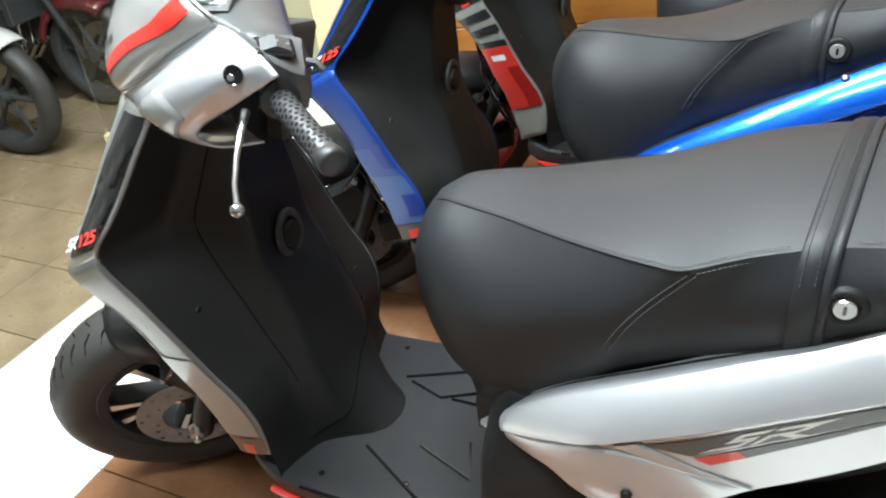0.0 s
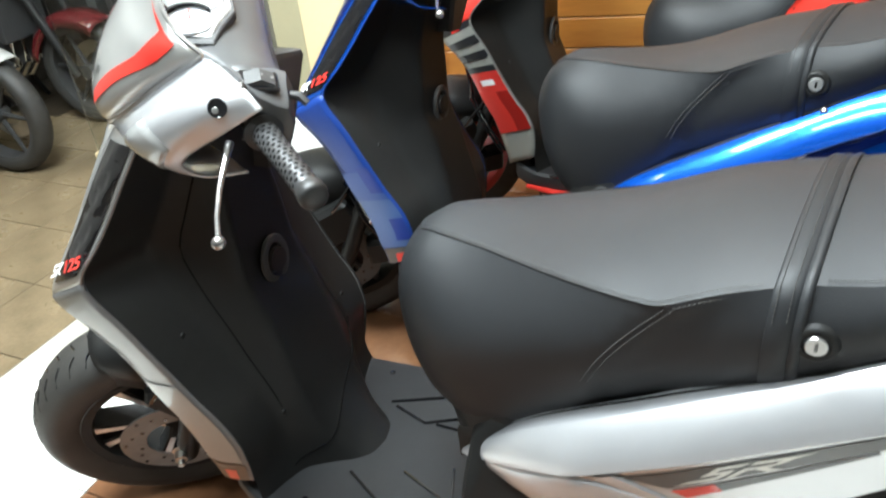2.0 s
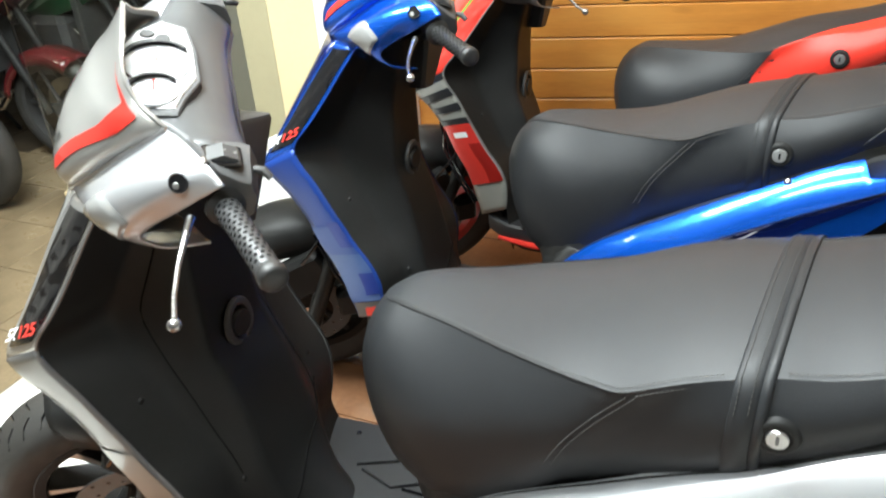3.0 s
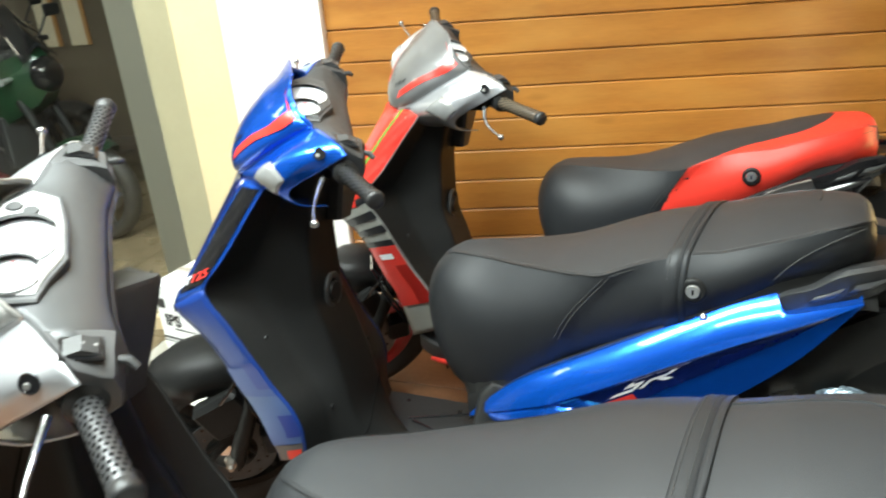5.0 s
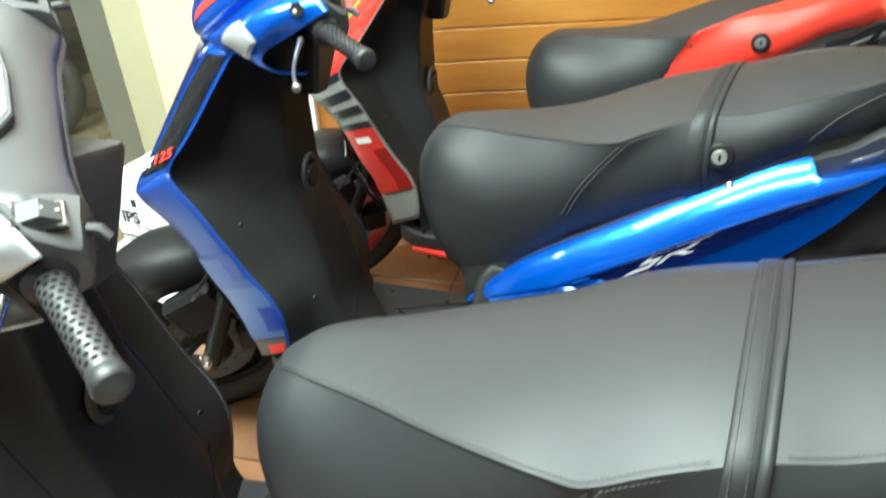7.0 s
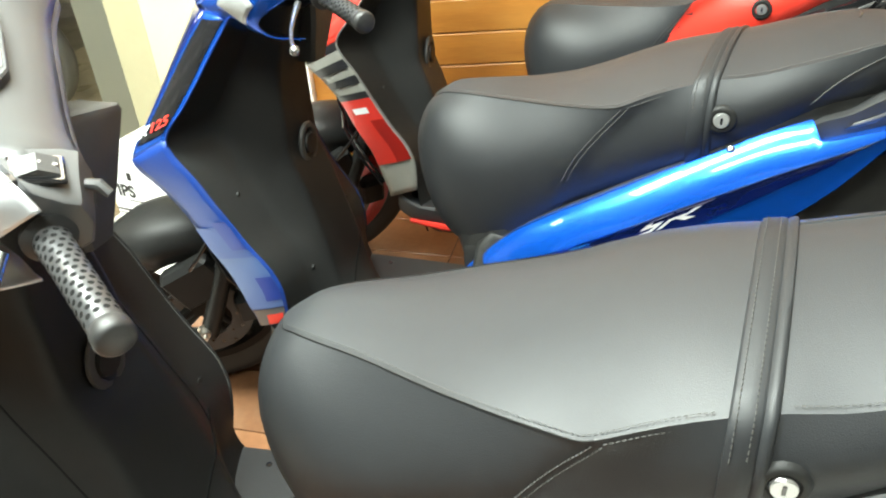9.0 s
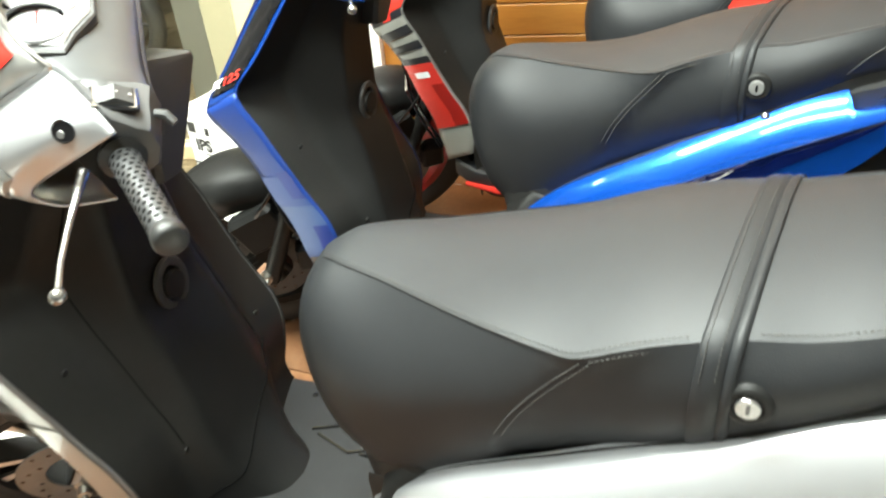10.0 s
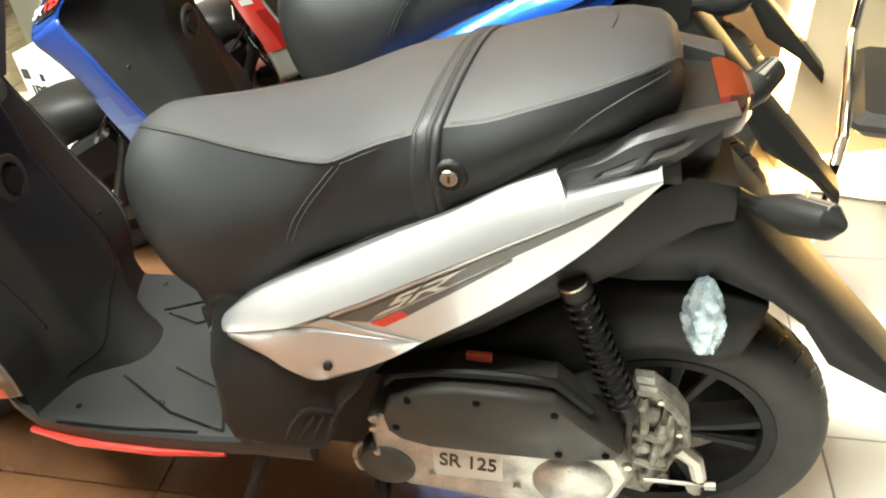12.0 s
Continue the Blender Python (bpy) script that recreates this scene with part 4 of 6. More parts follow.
def make_headset(sc, spec, T):
    """Handlebar cover, visor cowl, dials, grips, levers and switches, turned with the steering."""
    # pointed cowl, level by level: height, front, rear edge, half width
    lv = [(.98, .058, .064, .018), (.99, .05, .075, .042), (1.01, .052, .09, .065), (1.042, .068, .126, .094), (1.072, .09, .168, .114), (1.1, .118, .222, .128), (1.114, .134, .212, .119), (1.127, .154, .2, .102), (1.149, .18, .194, .08), (1.162, .193, .197, .056), (1.168, .2, .201, .03)]
    f_xf, f_xr, f_w = (crv([(r[0], r[i]) for r in lv]) for i in (1, 2, 3))

    def cowl_pt(a, z, lift=0.0):
        t = a * math.pi / 2
        xf, xr, w = f_xf(z), f_xr(z), f_w(z)
        return (xr - (xr - xf + lift) * max(math.cos(t), 0) ** .85, (w + lift) * math.sin(t), z + lift * .5)
    levels = [z for i in range(len(lv) - 1) for z in np.linspace(lv[i][0], lv[i + 1][0], 4)[:-1]] + [lv[-1][0]]
    part("front_cowl", Geo().grid([[cowl_pt(a, z) for a in np.linspace(-1, 1, 37)] for z in levels]), spec["cowl"], sc, spec["cowl_words"] + " headset cowl", thick=.004, turn=T, sharp=70)
    part("cowl_rim", Geo().tube([cowl_pt(s, z) for s, zs in ((-1, np.linspace(1.102, 1.165, 16)), (1, np.linspace(1.165, 1.102, 16))) for z in zs], .0028, 8), spec["cowl"], sc, turn=T)
    for right in (False, True):
        s = 1 if right else -1
        hi = [(.27, 1.035), (.37, 1.066), (.48, 1.096), (.64, 1.117), (.82, 1.127)]
        lo = [(.40, 1.01), (.51, 1.045), (.62, 1.076), (.76, 1.099), (.94, 1.113)]
        ha, hz, la, lz = (crv([(i, q[k]) for i, q in enumerate(e)]) for e in (hi, lo) for k in (0, 1))
        st = Geo().grid([[cowl_pt(s * (ha(u) + (la(u) - ha(u)) * d), hz(u) + (lz(u) - hz(u)) * d, .0014) for d in np.linspace(0, .74, 6)] for u in np.linspace(0, 4, 25)])
        hi, lo = [(.82, 1.127), (.76, 1.14), (.6, 1.153)], [(.94, 1.113), (.87, 1.134), (.61, 1.154)]
        ha, hz, la, lz = (crv([(i, q[k]) for i, q in enumerate(e)]) for e in (hi, lo) for k in (0, 1))
        st.grid([[cowl_pt(s * (ha(u) + (la(u) - ha(u)) * d), hz(u) + (lz(u) - hz(u)) * d, .0016) for d in np.linspace(0, .74, 5)] for u in np.linspace(0, 2, 14)])
        part("cowl_stripe", st, RED, sc, "red stripe on the headset cowl", turn=T)
        for i in range(3):
            m1 = Geo().grid([[cowl_pt(s * (.06 + .06 * i + .04 * k), 1.042 + .009 * i + q, .0016) for q in (-.005, .005)] for k in np.linspace(0, 1, 4)])
            part("cowl_mark", m1, BLACK_FILM, sc, turn=T)
        # cover half
        g = Geo().grid([[COVER(u, v) for v in np.linspace(0, 6, 37)] for u in np.linspace(0, 4, 29)])
        cover = part("bar_cover", g if not right else g.mirror(), spec["cover"], sc, spec["cover_words"] + " handlebar cover", turn=T, sharp=70, thick=.003)
        g = Geo().tube([COVER(0, v) for v in np.linspace(0, 4.6, 30)], .0045, 8)
        part("cover_seam", g if not right else g.mirror(), spec["cover"], cover, turn=T)
        # front indicator set into the cover, with fine ribs
        us, vs = np.linspace(1.55, 3.1, 30), np.linspace(2.35, 3.75, 22)
        rows = []
        for i, u in enumerate(us):
            edge_u = min(i, len(us) - 1 - i)
            rows.append([COVER(u, v + .25 * (u - 2.3), .0004 + .0032 * min(1, min(edge_u, min(j, len(vs) - 1 - j)) / 3) + .0003 * (i % 2)) for j, v in enumerate(vs)])
        g = Geo().grid(rows)
        part("indicator", g if not right else g.mirror(), LENS, cover, "clear ribbed front indicator lens", turn=T, sharp=25)
        # screw hole in the cover: a black disc stands for its shade
        c, n0 = COVER(3.02, .78), COVER(3.02, .78, .01)
        n = Vector(n0 - c).normalized()
        q = n.to_track_quat("Y", "Z").to_matrix().to_4x4()
        M = Matrix.Translation(Vector(c)) @ q
        g = Geo().lathe([(.0112, -.001), (.0112, .0008), (.0104, .001), (.0096, .0003), (0, .0003)], 24).move(M)
        part("boss_hole", g if not right else g.mirror(), GLOSS_BLACK, cover, turn=T)
        g = Geo().lathe([(0, .0012), (.0034, .001), (.0042, .0002)], 12).move(M @ Matrix.Translation((.003, 0, -.003)))
        part("boss_screw", g if not right else g.mirror(), DISC_STEEL, cover, turn=T)
    # deck behind the cowl, sloping to the rider
    cols = [(0, .155, 1.112, .284, 1.082), (.06, .165, 1.108, .284, 1.082), (.1, .194, 1.102, .286, 1.082), (.128, .222, 1.099, .291, 1.081), (.153, .236, 1.103, .296, 1.08), (.182, .25, 1.103, .294, 1.078)]
    cols = [(-y, a, b, c, d) for y, a, b, c, d in reversed(cols)] + cols[1:]
    rows, back = [], []
    for y, x0, z0, x1, z1 in cols:
        rows.append([(x0 + .001, y, z0)] + [(x0 + (x1 - x0) * k, y, z0 + (z1 - z0) * k + .005 * math.sin(math.pi * k) - .016 * k ** 4) for k in (.2, .4, .55, .7, .8, .9, 1)] + [(x1 + .006, y, z1 - .026), (x1 + .009, y, z1 - .036)])
        low = .955 + .1 * abs(y) / .22
        back.append([(x1 + .005, y, z1 - .034), (x1 + .008, y, z1 - .045), (x1 + .002, y, (z1 + low) / 2), (x1 - .02, y, low), (x1 - .06, y, low - .02)])
    deck = part("dash", Geo().grid(rows), spec["dash"], sc, "instrument deck behind the cowl", turn=T, sharp=50, thick=.003)
    part("rear_cover", Geo().grid(back), spec["rear_cover"], sc, "dark rear handlebar cover", turn=T, sharp=50, thick=.003)
    # instrument panel with two dials under small hoods
    D = pose(.2, 0, 1.108, 0, 13, 0)
    rim_line = [(-.024, .036), (-.026, -.02), (-.016, -.066), (.0, -.096), (.036, -.1), (.045, -.074), (.063, -.04), (.062, .026), (.055, .08), (.026, .1), (-.005, .075)]

    def plate(k, z0, z1):
        cx, cy = .02, 0.0
        return Geo().grid([[(cx + (x - cx) * a, cy + (y - cy) * a, z) for x, y in rim_line] for a, z in ((k, z0), (k, z1), (k * .97, z1 + .002), (.02, z1 + .002))], True).move(D)
    # Dark plate under the silver one: the groove's shade put into colour.
    part("dash_recess", plate(1.08, -.008, .0005), DASH_DARK, deck, turn=T, sharp=25)
    part("dash_plate", plate(.98, -.002, .0035), spec["dash_face"], deck, turn=T, sharp=25)
    for x, y, rx, ry in ((.018, -.008, .039, .042), (.013, -.068, .027, .028)):
        ring = np.linspace(0, 2 * math.pi, 33)[:-1]
        g = Geo().grid([[(x + rx * k * math.cos(t), y + ry * k * math.sin(t), z) for t in ring] for k, z in ((1, .005), (1, .0085), (.95, .0095), (.03, .0095))], True)
        part("dial", g.move(D), DIAL, deck, "round white instrument dial", turn=T)
        part("dial_needle", Geo().box(x - .001, x + .001, y - .002, y + ry * .7, .0105, .0112).move(D), RED, deck, turn=T)
        hood = [[(x + rx * k * math.cos(t), y + ry * k * math.sin(t), z) for k, z in ((1.06, .004), (1.03, .016), (.92 - .1 * math.sin((t - .5) / 2.3 * math.pi), .017), (.95, .0135))] for t in np.linspace(.5, 2.8, 17)]
        part("dial_hood", Geo().grid(hood).move(D), DASH_DARK, deck, turn=T)
    for x, y in ((.008, .064), (.026, .052), (-.011, -.024)):
        part("warning_lamp", Geo().lathe([(0, .0016), (.0085, .0016), (.0095, 0)], 18).move(D @ pose(x, y, .0062, 90)), DASH_DARK, deck, turn=T)
    for right in (False, True):
        # switch housing, flush with the cover
        a, b = Vector((.264, -.214, 1.048)), Vector((.305, -.357, 1.064))
        d = (b - a).normalized()
        fx0, fz0 = crv([(.15, .235), (.182, .25), (.211, .264), (.23, .272)]), crv([(.15, 1.103), (.182, 1.103), (.211, 1.097), (.23, 1.086)])
        rows = []
        for y, k in ((.158, .96), (.16, 1), (.185, 1), (.205, 1), (.213, .97), (.2155, .88)):
            x0, z0, x1, z1 = fx0(y) + .001, fz0(y) + .001, .304 - .1 * (y - .158), 1.082 - .25 * max(0, y - .185)
            cx, cz = (x0 + x1) / 2, 1.06
            sec = [(x0, z0 - .004), (x0 + .004, z0), (x1 - .008, z1 + .001), (x1 + .002, z1 - .006), (x1 + .004, z1 - .03), (x1 - .006, 1.022), (x0 + .01, 1.016), (x0 - .004, 1.03)]
            rows.append([(cx + (x - cx) * k, -y, cz + (z - cz) * k) for x, z in sec])
        g = Geo().grid(rows, True, True)
        sw = part("switch_housing", g if not right else g.mirror(), spec.get("switch", PLASTIC_GREY), sc, "dark grey switch housing", turn=T, sharp=35)
        ex = Vector((.304 - fx0(.188), 0, 1.082 - fz0(.188))).normalized()
        ey = Vector((0, -1, 0))
        m4 = Matrix.Translation(Vector(((fx0(.188) + .302) / 2, -.188, (fz0(.188) + 1.082) / 2 + .001))) @ Matrix((-ex, ey, (-ex).cross(ey))).transposed().to_4x4()
        g = Geo().box(-.021, .021, -.017, .017, -.004, .0012, .002).move(m4)
        part("switch_recess", g if not right else g.mirror(), GLOSS_BLACK, sw, turn=T)
        g = Geo().grid([[(-.017, -.012, .001), (.017, -.012, .001), (.017, .012, .001), (-.017, .012, .001)], [(-.016, -.011, .003), (.0, -.011, .008), (.0, .011, .008), (-.016, .011, .003)]], True, True).move(m4)
        part("switch_rocker", g if not right else g.mirror(), PLASTIC_GREY, sw, turn=T)
        for k in (-1, 1):
            g = Geo().box(-.009 + .006 * k, -.0055 + .006 * k, -.0015, .0015, .0056 + .0016 * k, .0062 + .0016 * k).move(m4)
            part("switch_mark", g if not right else g.mirror(), GREY_PATCH, sw, turn=T)
        g = Geo().tube([(.304, -.19, 1.066), (.314, -.193, 1.063), (.32, -.2, 1.056)], [.0045, .0055, .0045], 8)
        part("switch_button", g if not right else g.mirror(), PLASTIC_GREY, sw, turn=T)
        # grip with a net of round dots
        prof = [(0, .017), (.003, .0225), (.008, .0225), (.012, .015), (.055, .0138), (.134, .0138), (.137, .0154), (.146, .016), (.15, .0148), (.152, .012), (.153, .003)]
        g = Geo().tube([a + d * t for t, r in prof], [r for t, r in prof], 20)
        gr = part("grip", g if not right else g.mirror(), GRIP, sc, "rubber grip with a net of round dots", turn=T)
        g = Geo().tube([a + d * t for t in (.0125, .014, .057, .134, .1355)], [.0148, .0152, .0142, .0142, .0138], 24)
        part("grip_sleeve", g if not right else g.mirror(), spec.get("grip", GRIP), gr, turn=T)
        # Flat discs, not cut in: their dark colour gives the holes' shade.
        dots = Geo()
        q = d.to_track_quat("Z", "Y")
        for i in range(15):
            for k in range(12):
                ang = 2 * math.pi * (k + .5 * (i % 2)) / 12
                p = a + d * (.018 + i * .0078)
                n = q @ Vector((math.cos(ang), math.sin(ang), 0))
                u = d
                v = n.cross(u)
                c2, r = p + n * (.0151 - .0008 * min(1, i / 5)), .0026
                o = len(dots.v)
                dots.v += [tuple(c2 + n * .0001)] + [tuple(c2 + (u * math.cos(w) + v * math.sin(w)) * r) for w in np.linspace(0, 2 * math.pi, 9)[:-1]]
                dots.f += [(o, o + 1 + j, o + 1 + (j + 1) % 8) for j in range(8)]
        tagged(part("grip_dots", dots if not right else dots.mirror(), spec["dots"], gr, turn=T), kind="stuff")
        # lever
        g = Geo().tube([(.225, -.212, 1.04), (.213, -.24, 1.032), (.205, -.275, 1.031), (.201, -.32, 1.037), (.202, -.356, 1.043)], [.0055, .004, .0032, .0029, .0032], 10)
        g.lathe([(0, -.0075), (.004, -.0063), (.007, -.0027), (.0075, 0), (.007, .0027), (.004, .0063), (0, .0075)], 14, centre=(.202, -.362, 1.044))
        part("brake_lever", g if not right else g.mirror(), LEVER, sc, "polished brake lever with ball end", turn=T)


def make_engine(sc, spec):
    # rear wheel
    W = Matrix.Translation((1.265, 0, .262))
    make_wheel(sc, W, spec["rim"] if spec["rim"] is RED_PAINT else PLASTIC, spec["rim_words"].split(" with")[0], "rear_wheel")
    # transmission case, left side
    out = [(.812, .28), (.812, .375), (.822, .392), (.845, .39), (.87, .38), (.92, .4), (1.06, .41), (1.14, .38), (1.2, .33), (1.22, .28), (1.2, .22), (1.12, .19), (1.0, .185), (.86, .2), (.815, .23)]
    eng = part("transmission_case", Geo().grid([[(x, -.08, z) for x, z in out], [(x, -.145, z) for x, z in out], [(1.0 + (x - 1.0) * .95, -.158, .33 + (z - .33) * .9) for x, z in out]], True, True), ALLOY, sc, "cast aluminium transmission case")
    top = [(.85, .368), (.845, .4), (.86, .446), (.905, .467), (.955, .476), (1.04, .476), (1.1, .47), (1.14, .428), (1.2, .37), (1.19, .352), (1.12, .338), (1.0, .336), (.91, .338), (.868, .35)]
    cv = part("air_cleaner_cover", Geo().grid([[(x, -.1, z) for x, z in top], [(x, -.168, z) for x, z in top], [(1.02 + (x - 1.02) * .985, -.176, .41 + (z - .41) * .95) for x, z in top], [(1.02 + (x - 1.02) * .95, -.18, .41 + (z - .41) * .86) for x, z in top]], True, True), COVER_GREY, sc, "worn black plastic air cleaner cover")
    part("cover_rim", Geo().tube([(.85, -.15, .45), (.866, -.16, .478), (.924, -.162, .494), (.996, -.162, .498), (1.06, -.162, .497), (1.1, -.162, .492), (1.15, -.16, .44)], .007, 8), PLASTIC, cv)
    for x, z in ((.889, .447), (.99, .456), (1.1, .446), (1.108, .36), (.866, .385), (1.175, .368)):
        part("cover_screw", Geo().lathe([(0, -.004), (.0055, -.003), (.0065, .003)], 12, centre=(x, -.179, z)), JOINT_BLACK, cv)
    tag = part("case_label", Geo().box(.912, 1.022, -.1605, -.1592, .25, .325, .0), LIGHT_FILM, eng, "pale metal plate with model lettering")
    mm = Matrix.Translation((.968, -.161, .289)) @ Matrix.Rotation(radians(3), 4, 'Y') @ pose(0, 0, 0, 90, 0, 0)
    part("plate_lettering", text_geo("SR 125", .044, mm @ Matrix.Diagonal((.74, 1, 1, 1)), bold=.0006), BLACK_FILM, tag)
    part("crank_bulge", Geo().lathe([(0, -.012), (.032, -.011), (.046, -.006), (.05, .03)], 26, centre=(.834, -.155, .258)), COVER_GREY, eng)
    part("crank_rim", Geo().tube([(.834 + .058 * math.cos(a), -.15, .258 + .058 * math.sin(a)) for a in np.linspace(2.35, 3.75, 14)], [.002] + [.0045] * 12 + [.002], 8), ALLOY, eng, "bright edge of the crank cover")
    part("case_lug", Geo().lathe([(0, -.014), (.008, -.014), (.011, -.008), (.012, .01)], 14, centre=(.826, -.152, .378)), ALLOY, eng)
    part("clutch_bulge", Geo().lathe([(0, -.02), (.05, -.018), (.062, -.008), (.068, .01)], 28, centre=(1.13, -.15, .265)), ALLOY, eng)
    for i in range(9):
        a = 2 * math.pi * i / 9
        part("case_bolt", Geo().lathe([(0, -.008), (.006, -.008), (.007, 0)], 8, centre=(1.01 + .2 * math.cos(a), -.158, .325 + .085 * math.sin(a))), STEEL, eng)
    arc = [(1.21, .459), (1.237, .457), (1.272, .426), (1.293, .392), (1.303, .335), (1.291, .305), (1.276, .252), (1.247, .19), (1.2, .2), (1.205, .306), (1.205, .386)]
    gear = part("gear_case", Geo().grid([[(1.25 + (x - 1.25) * k, -y, .34 + (z - .34) * k) for x, z in arc] for y, k in ((.09, 1), (.104, 1), (.112, .96), (.116, .86), (.108, .7))], True, True), ROUGH_ALLOY, sc, "rough cast aluminium gear case", sharp=25)
    part("case_rib", Geo().tube([(1.216, -.118, .446), (1.237, -.12, .446), (1.266, -.12, .419), (1.285, -.12, .388), (1.293, -.12, .34), (1.284, -.118, .31)], .009, 8), ROUGH_ALLOY, gear)
    for x0, z0, x1, z1 in ((1.225, .43, 1.228, .3), (1.25, .425, 1.248, .21), (1.268, .4, 1.262, .3), (1.215, .35, 1.275, .335), (1.222, .285, 1.27, .27)):
        part("case_rib", Geo().tube([(x0, -.116, z0), ((x0 + x1) / 2 + .004, -.119, (z0 + z1) / 2), (x1, -.114, z1)], [.006, .008, .006], 7), ROUGH_ALLOY, gear)
    for x, z, r in ((1.238, .392, .014), (1.258, .352, .012), (1.232, .318, .015), (1.262, .286, .012), (1.243, .24, .014), (1.224, .41, .009)):
        part("case_boss", Geo().lathe([(0, -.012), (r * .6, -.012), (r * .9, -.008), (r, .01)], 12, centre=(x, -.112, z)), ROUGH_ALLOY, gear)
    for x, z in ((1.247, .436), (1.28, .37), (1.272, .262)):
        part("case_bolt", Geo().lathe([(0, -.006), (.005, -.006), (.006, 0)], 6, centre=(x, -.126, z)), STEEL, gear)
    part("brake_arm", Geo().tube([(1.285, -.122, .33), (1.31, -.128, .312), (1.32, -.13, .275), (1.317, -.13, .245)], [.013, .013, .012, .013], 8).merge(Geo().tube([(1.24, -.133, .258), (1.346, -.133, .261)], .0035, 8)).merge(Geo().tube([(1.33, -.133, .26), (1.346, -.133, .261)], .007, 8)), STEEL, sc, "rear brake arm with rod")
    part("engine_block", Geo().box(.69, 1.2, -.11, .12, .21, .45, .03), PLASTIC, sc)
    rows = []
    for x, w, z0, z1 in ((.84, .14, .47, .56), (.92, .145, .5, .6), (1.0, .145, .545, .66), (1.08, .14, .6, .7), (1.16, .13, .645, .76), (1.24, .11, .68, .8), (1.3, .095, .7, .78)):
        rows.append([(x, -w, z1), (x, -w - .006, (z0 + z1) / 2), (x, -w + .02, z0), (x, 0, z0 - .012), (x, w - .02, z0), (x, w + .006, (z0 + z1) / 2), (x, w, z1)])
    part("under_tail", Geo().grid(rows, True, True), PLASTIC, sc, "black plastic under-seat tub", sharp=50)
    part("side_reflector", Geo().box(.973, 1.009, -.1445, -.138, .504, .518, .0), REFLECTOR, sc, "small red reflector")
    # shock absorber
    p0, p1 = Vector((1.116, -.14, .655)), Vector((1.196, -.14, .435))
    d = p1 - p0
    sh = part("shock_absorber", Geo().tube([p0, p0 + d * .07, p0 + d * .075, p0 + d, p1 + d * .1], [.021, .021, .0135, .0135, .0135], 14), PLASTIC, sc, "black rear shock absorber")
    q = d.to_track_quat("Z", "Y")
    n = 13 * 14
    part("spring", Geo().tube([p0 + d * (.07 + .9 * i / n) + q @ Vector((.021 * math.cos(2 * math.pi * i / 14), .021 * math.sin(2 * math.pi * i / 14), 0)) for i in range(n + 1)], .0032, 7), GLOSS_BLACK, sh, "gloss black coil spring")
    part("spring_cap", Geo().tube([p0 - d * .02, p0 + d * .03], .02, 14), STEEL, sh)
    # silencer on the right, with a foil-wrapped end
    mf = part("silencer", Geo().tube([(1.05, .12, .16), (1.15, .14, .18), (1.22, .155, .19), (1.5, .165, .2), (1.54, .167, .205)], [.03, .05, .075, .075, .055], 24), PLASTIC, sc, "matt black silencer")
    # rear mudguard, plate holder and indicators
    rows = []
    for x, z, w, d in ((1.12, .735, .1, .1), (1.2, .755, .105, .12), (1.3, .75, .1, .11), (1.37, .675, .09, .075), (1.42, .618, .082, .062), (1.468, .565, .078, .082), (1.57, .455, .07, .035), (1.63, .39, .06, .03)):
        rows.append([(x, -w * .96, z - d), (x, -w, z - d * .5), (x, -w * .97, z - .014), (x, -w * .85, z), (x, 0, z + .01), (x, w * .85, z), (x, w * .97, z - .014), (x, w, z - d * .5), (x, w * .96, z - d)])
    part("rear_mudguard", Geo().grid(rows), PLASTIC, sc, "black plastic rear mudguard", thick=.005)
    rows = []
    for a in np.linspace(72, 150, 20):
        ca, sa = math.cos(radians(a)), math.sin(radians(a))
        skirt_r = .228 + .02 * ease_in((78 - a) / 8)
        rows.append([(1.265 + ca * r, y, .262 + sa * r) for r, y in ((skirt_r, -.092), (.262, -.096), (.3, -.094), (.34, -.082), (.352, -.05), (.352, 0), (.34, .07), (.3, .082))])
    part("wheel_hugger", Geo().grid(rows), PLASTIC, sc, "black plastic guard over the rear tyre", thick=.004, sharp=60)
    for s in (-1, 1):
        g = Geo().tube([(1.29, s * .05, .75), (1.31, s * .1, .765), (1.325, s * .13, .775)], [.012, .01, .012], 8).merge(Geo().tube([(1.325, s * .125, .775), (1.345, s * .15, .785), (1.375, s * .185, .80), (1.385, s * .196, .803)], [.015, .024, .02, .006], 12))
        ri = part("rear_indicator", g, PLASTIC, sc, "black rear indicator stalk")
        part("indicator_lens", Geo().tube([(1.352, s * .155, .795), (1.376, s * .185, .808)], [.0165, .0125], 10), SMOKE_LENS, ri)
    # main stand and side stand
    part("main_stand", Geo().tube([(.78, -.06, .2), (.8, -.13, .1), (.83, -.16, .012)], .011, 8).merge(Geo().tube([(.78, .06, .2), (.8, .13, .1), (.83, .16, .012)], .011, 8)).merge(Geo().tube([(.8, -.13, .1), (.8, .13, .1)], .009, 8)), PLASTIC, sc)
    part("side_stand", Geo().tube([(.62, -.14, .26), (.57, -.2, .13), (.54, -.235, .01)], [.011, .01, .012], 8), PLASTIC, sc)

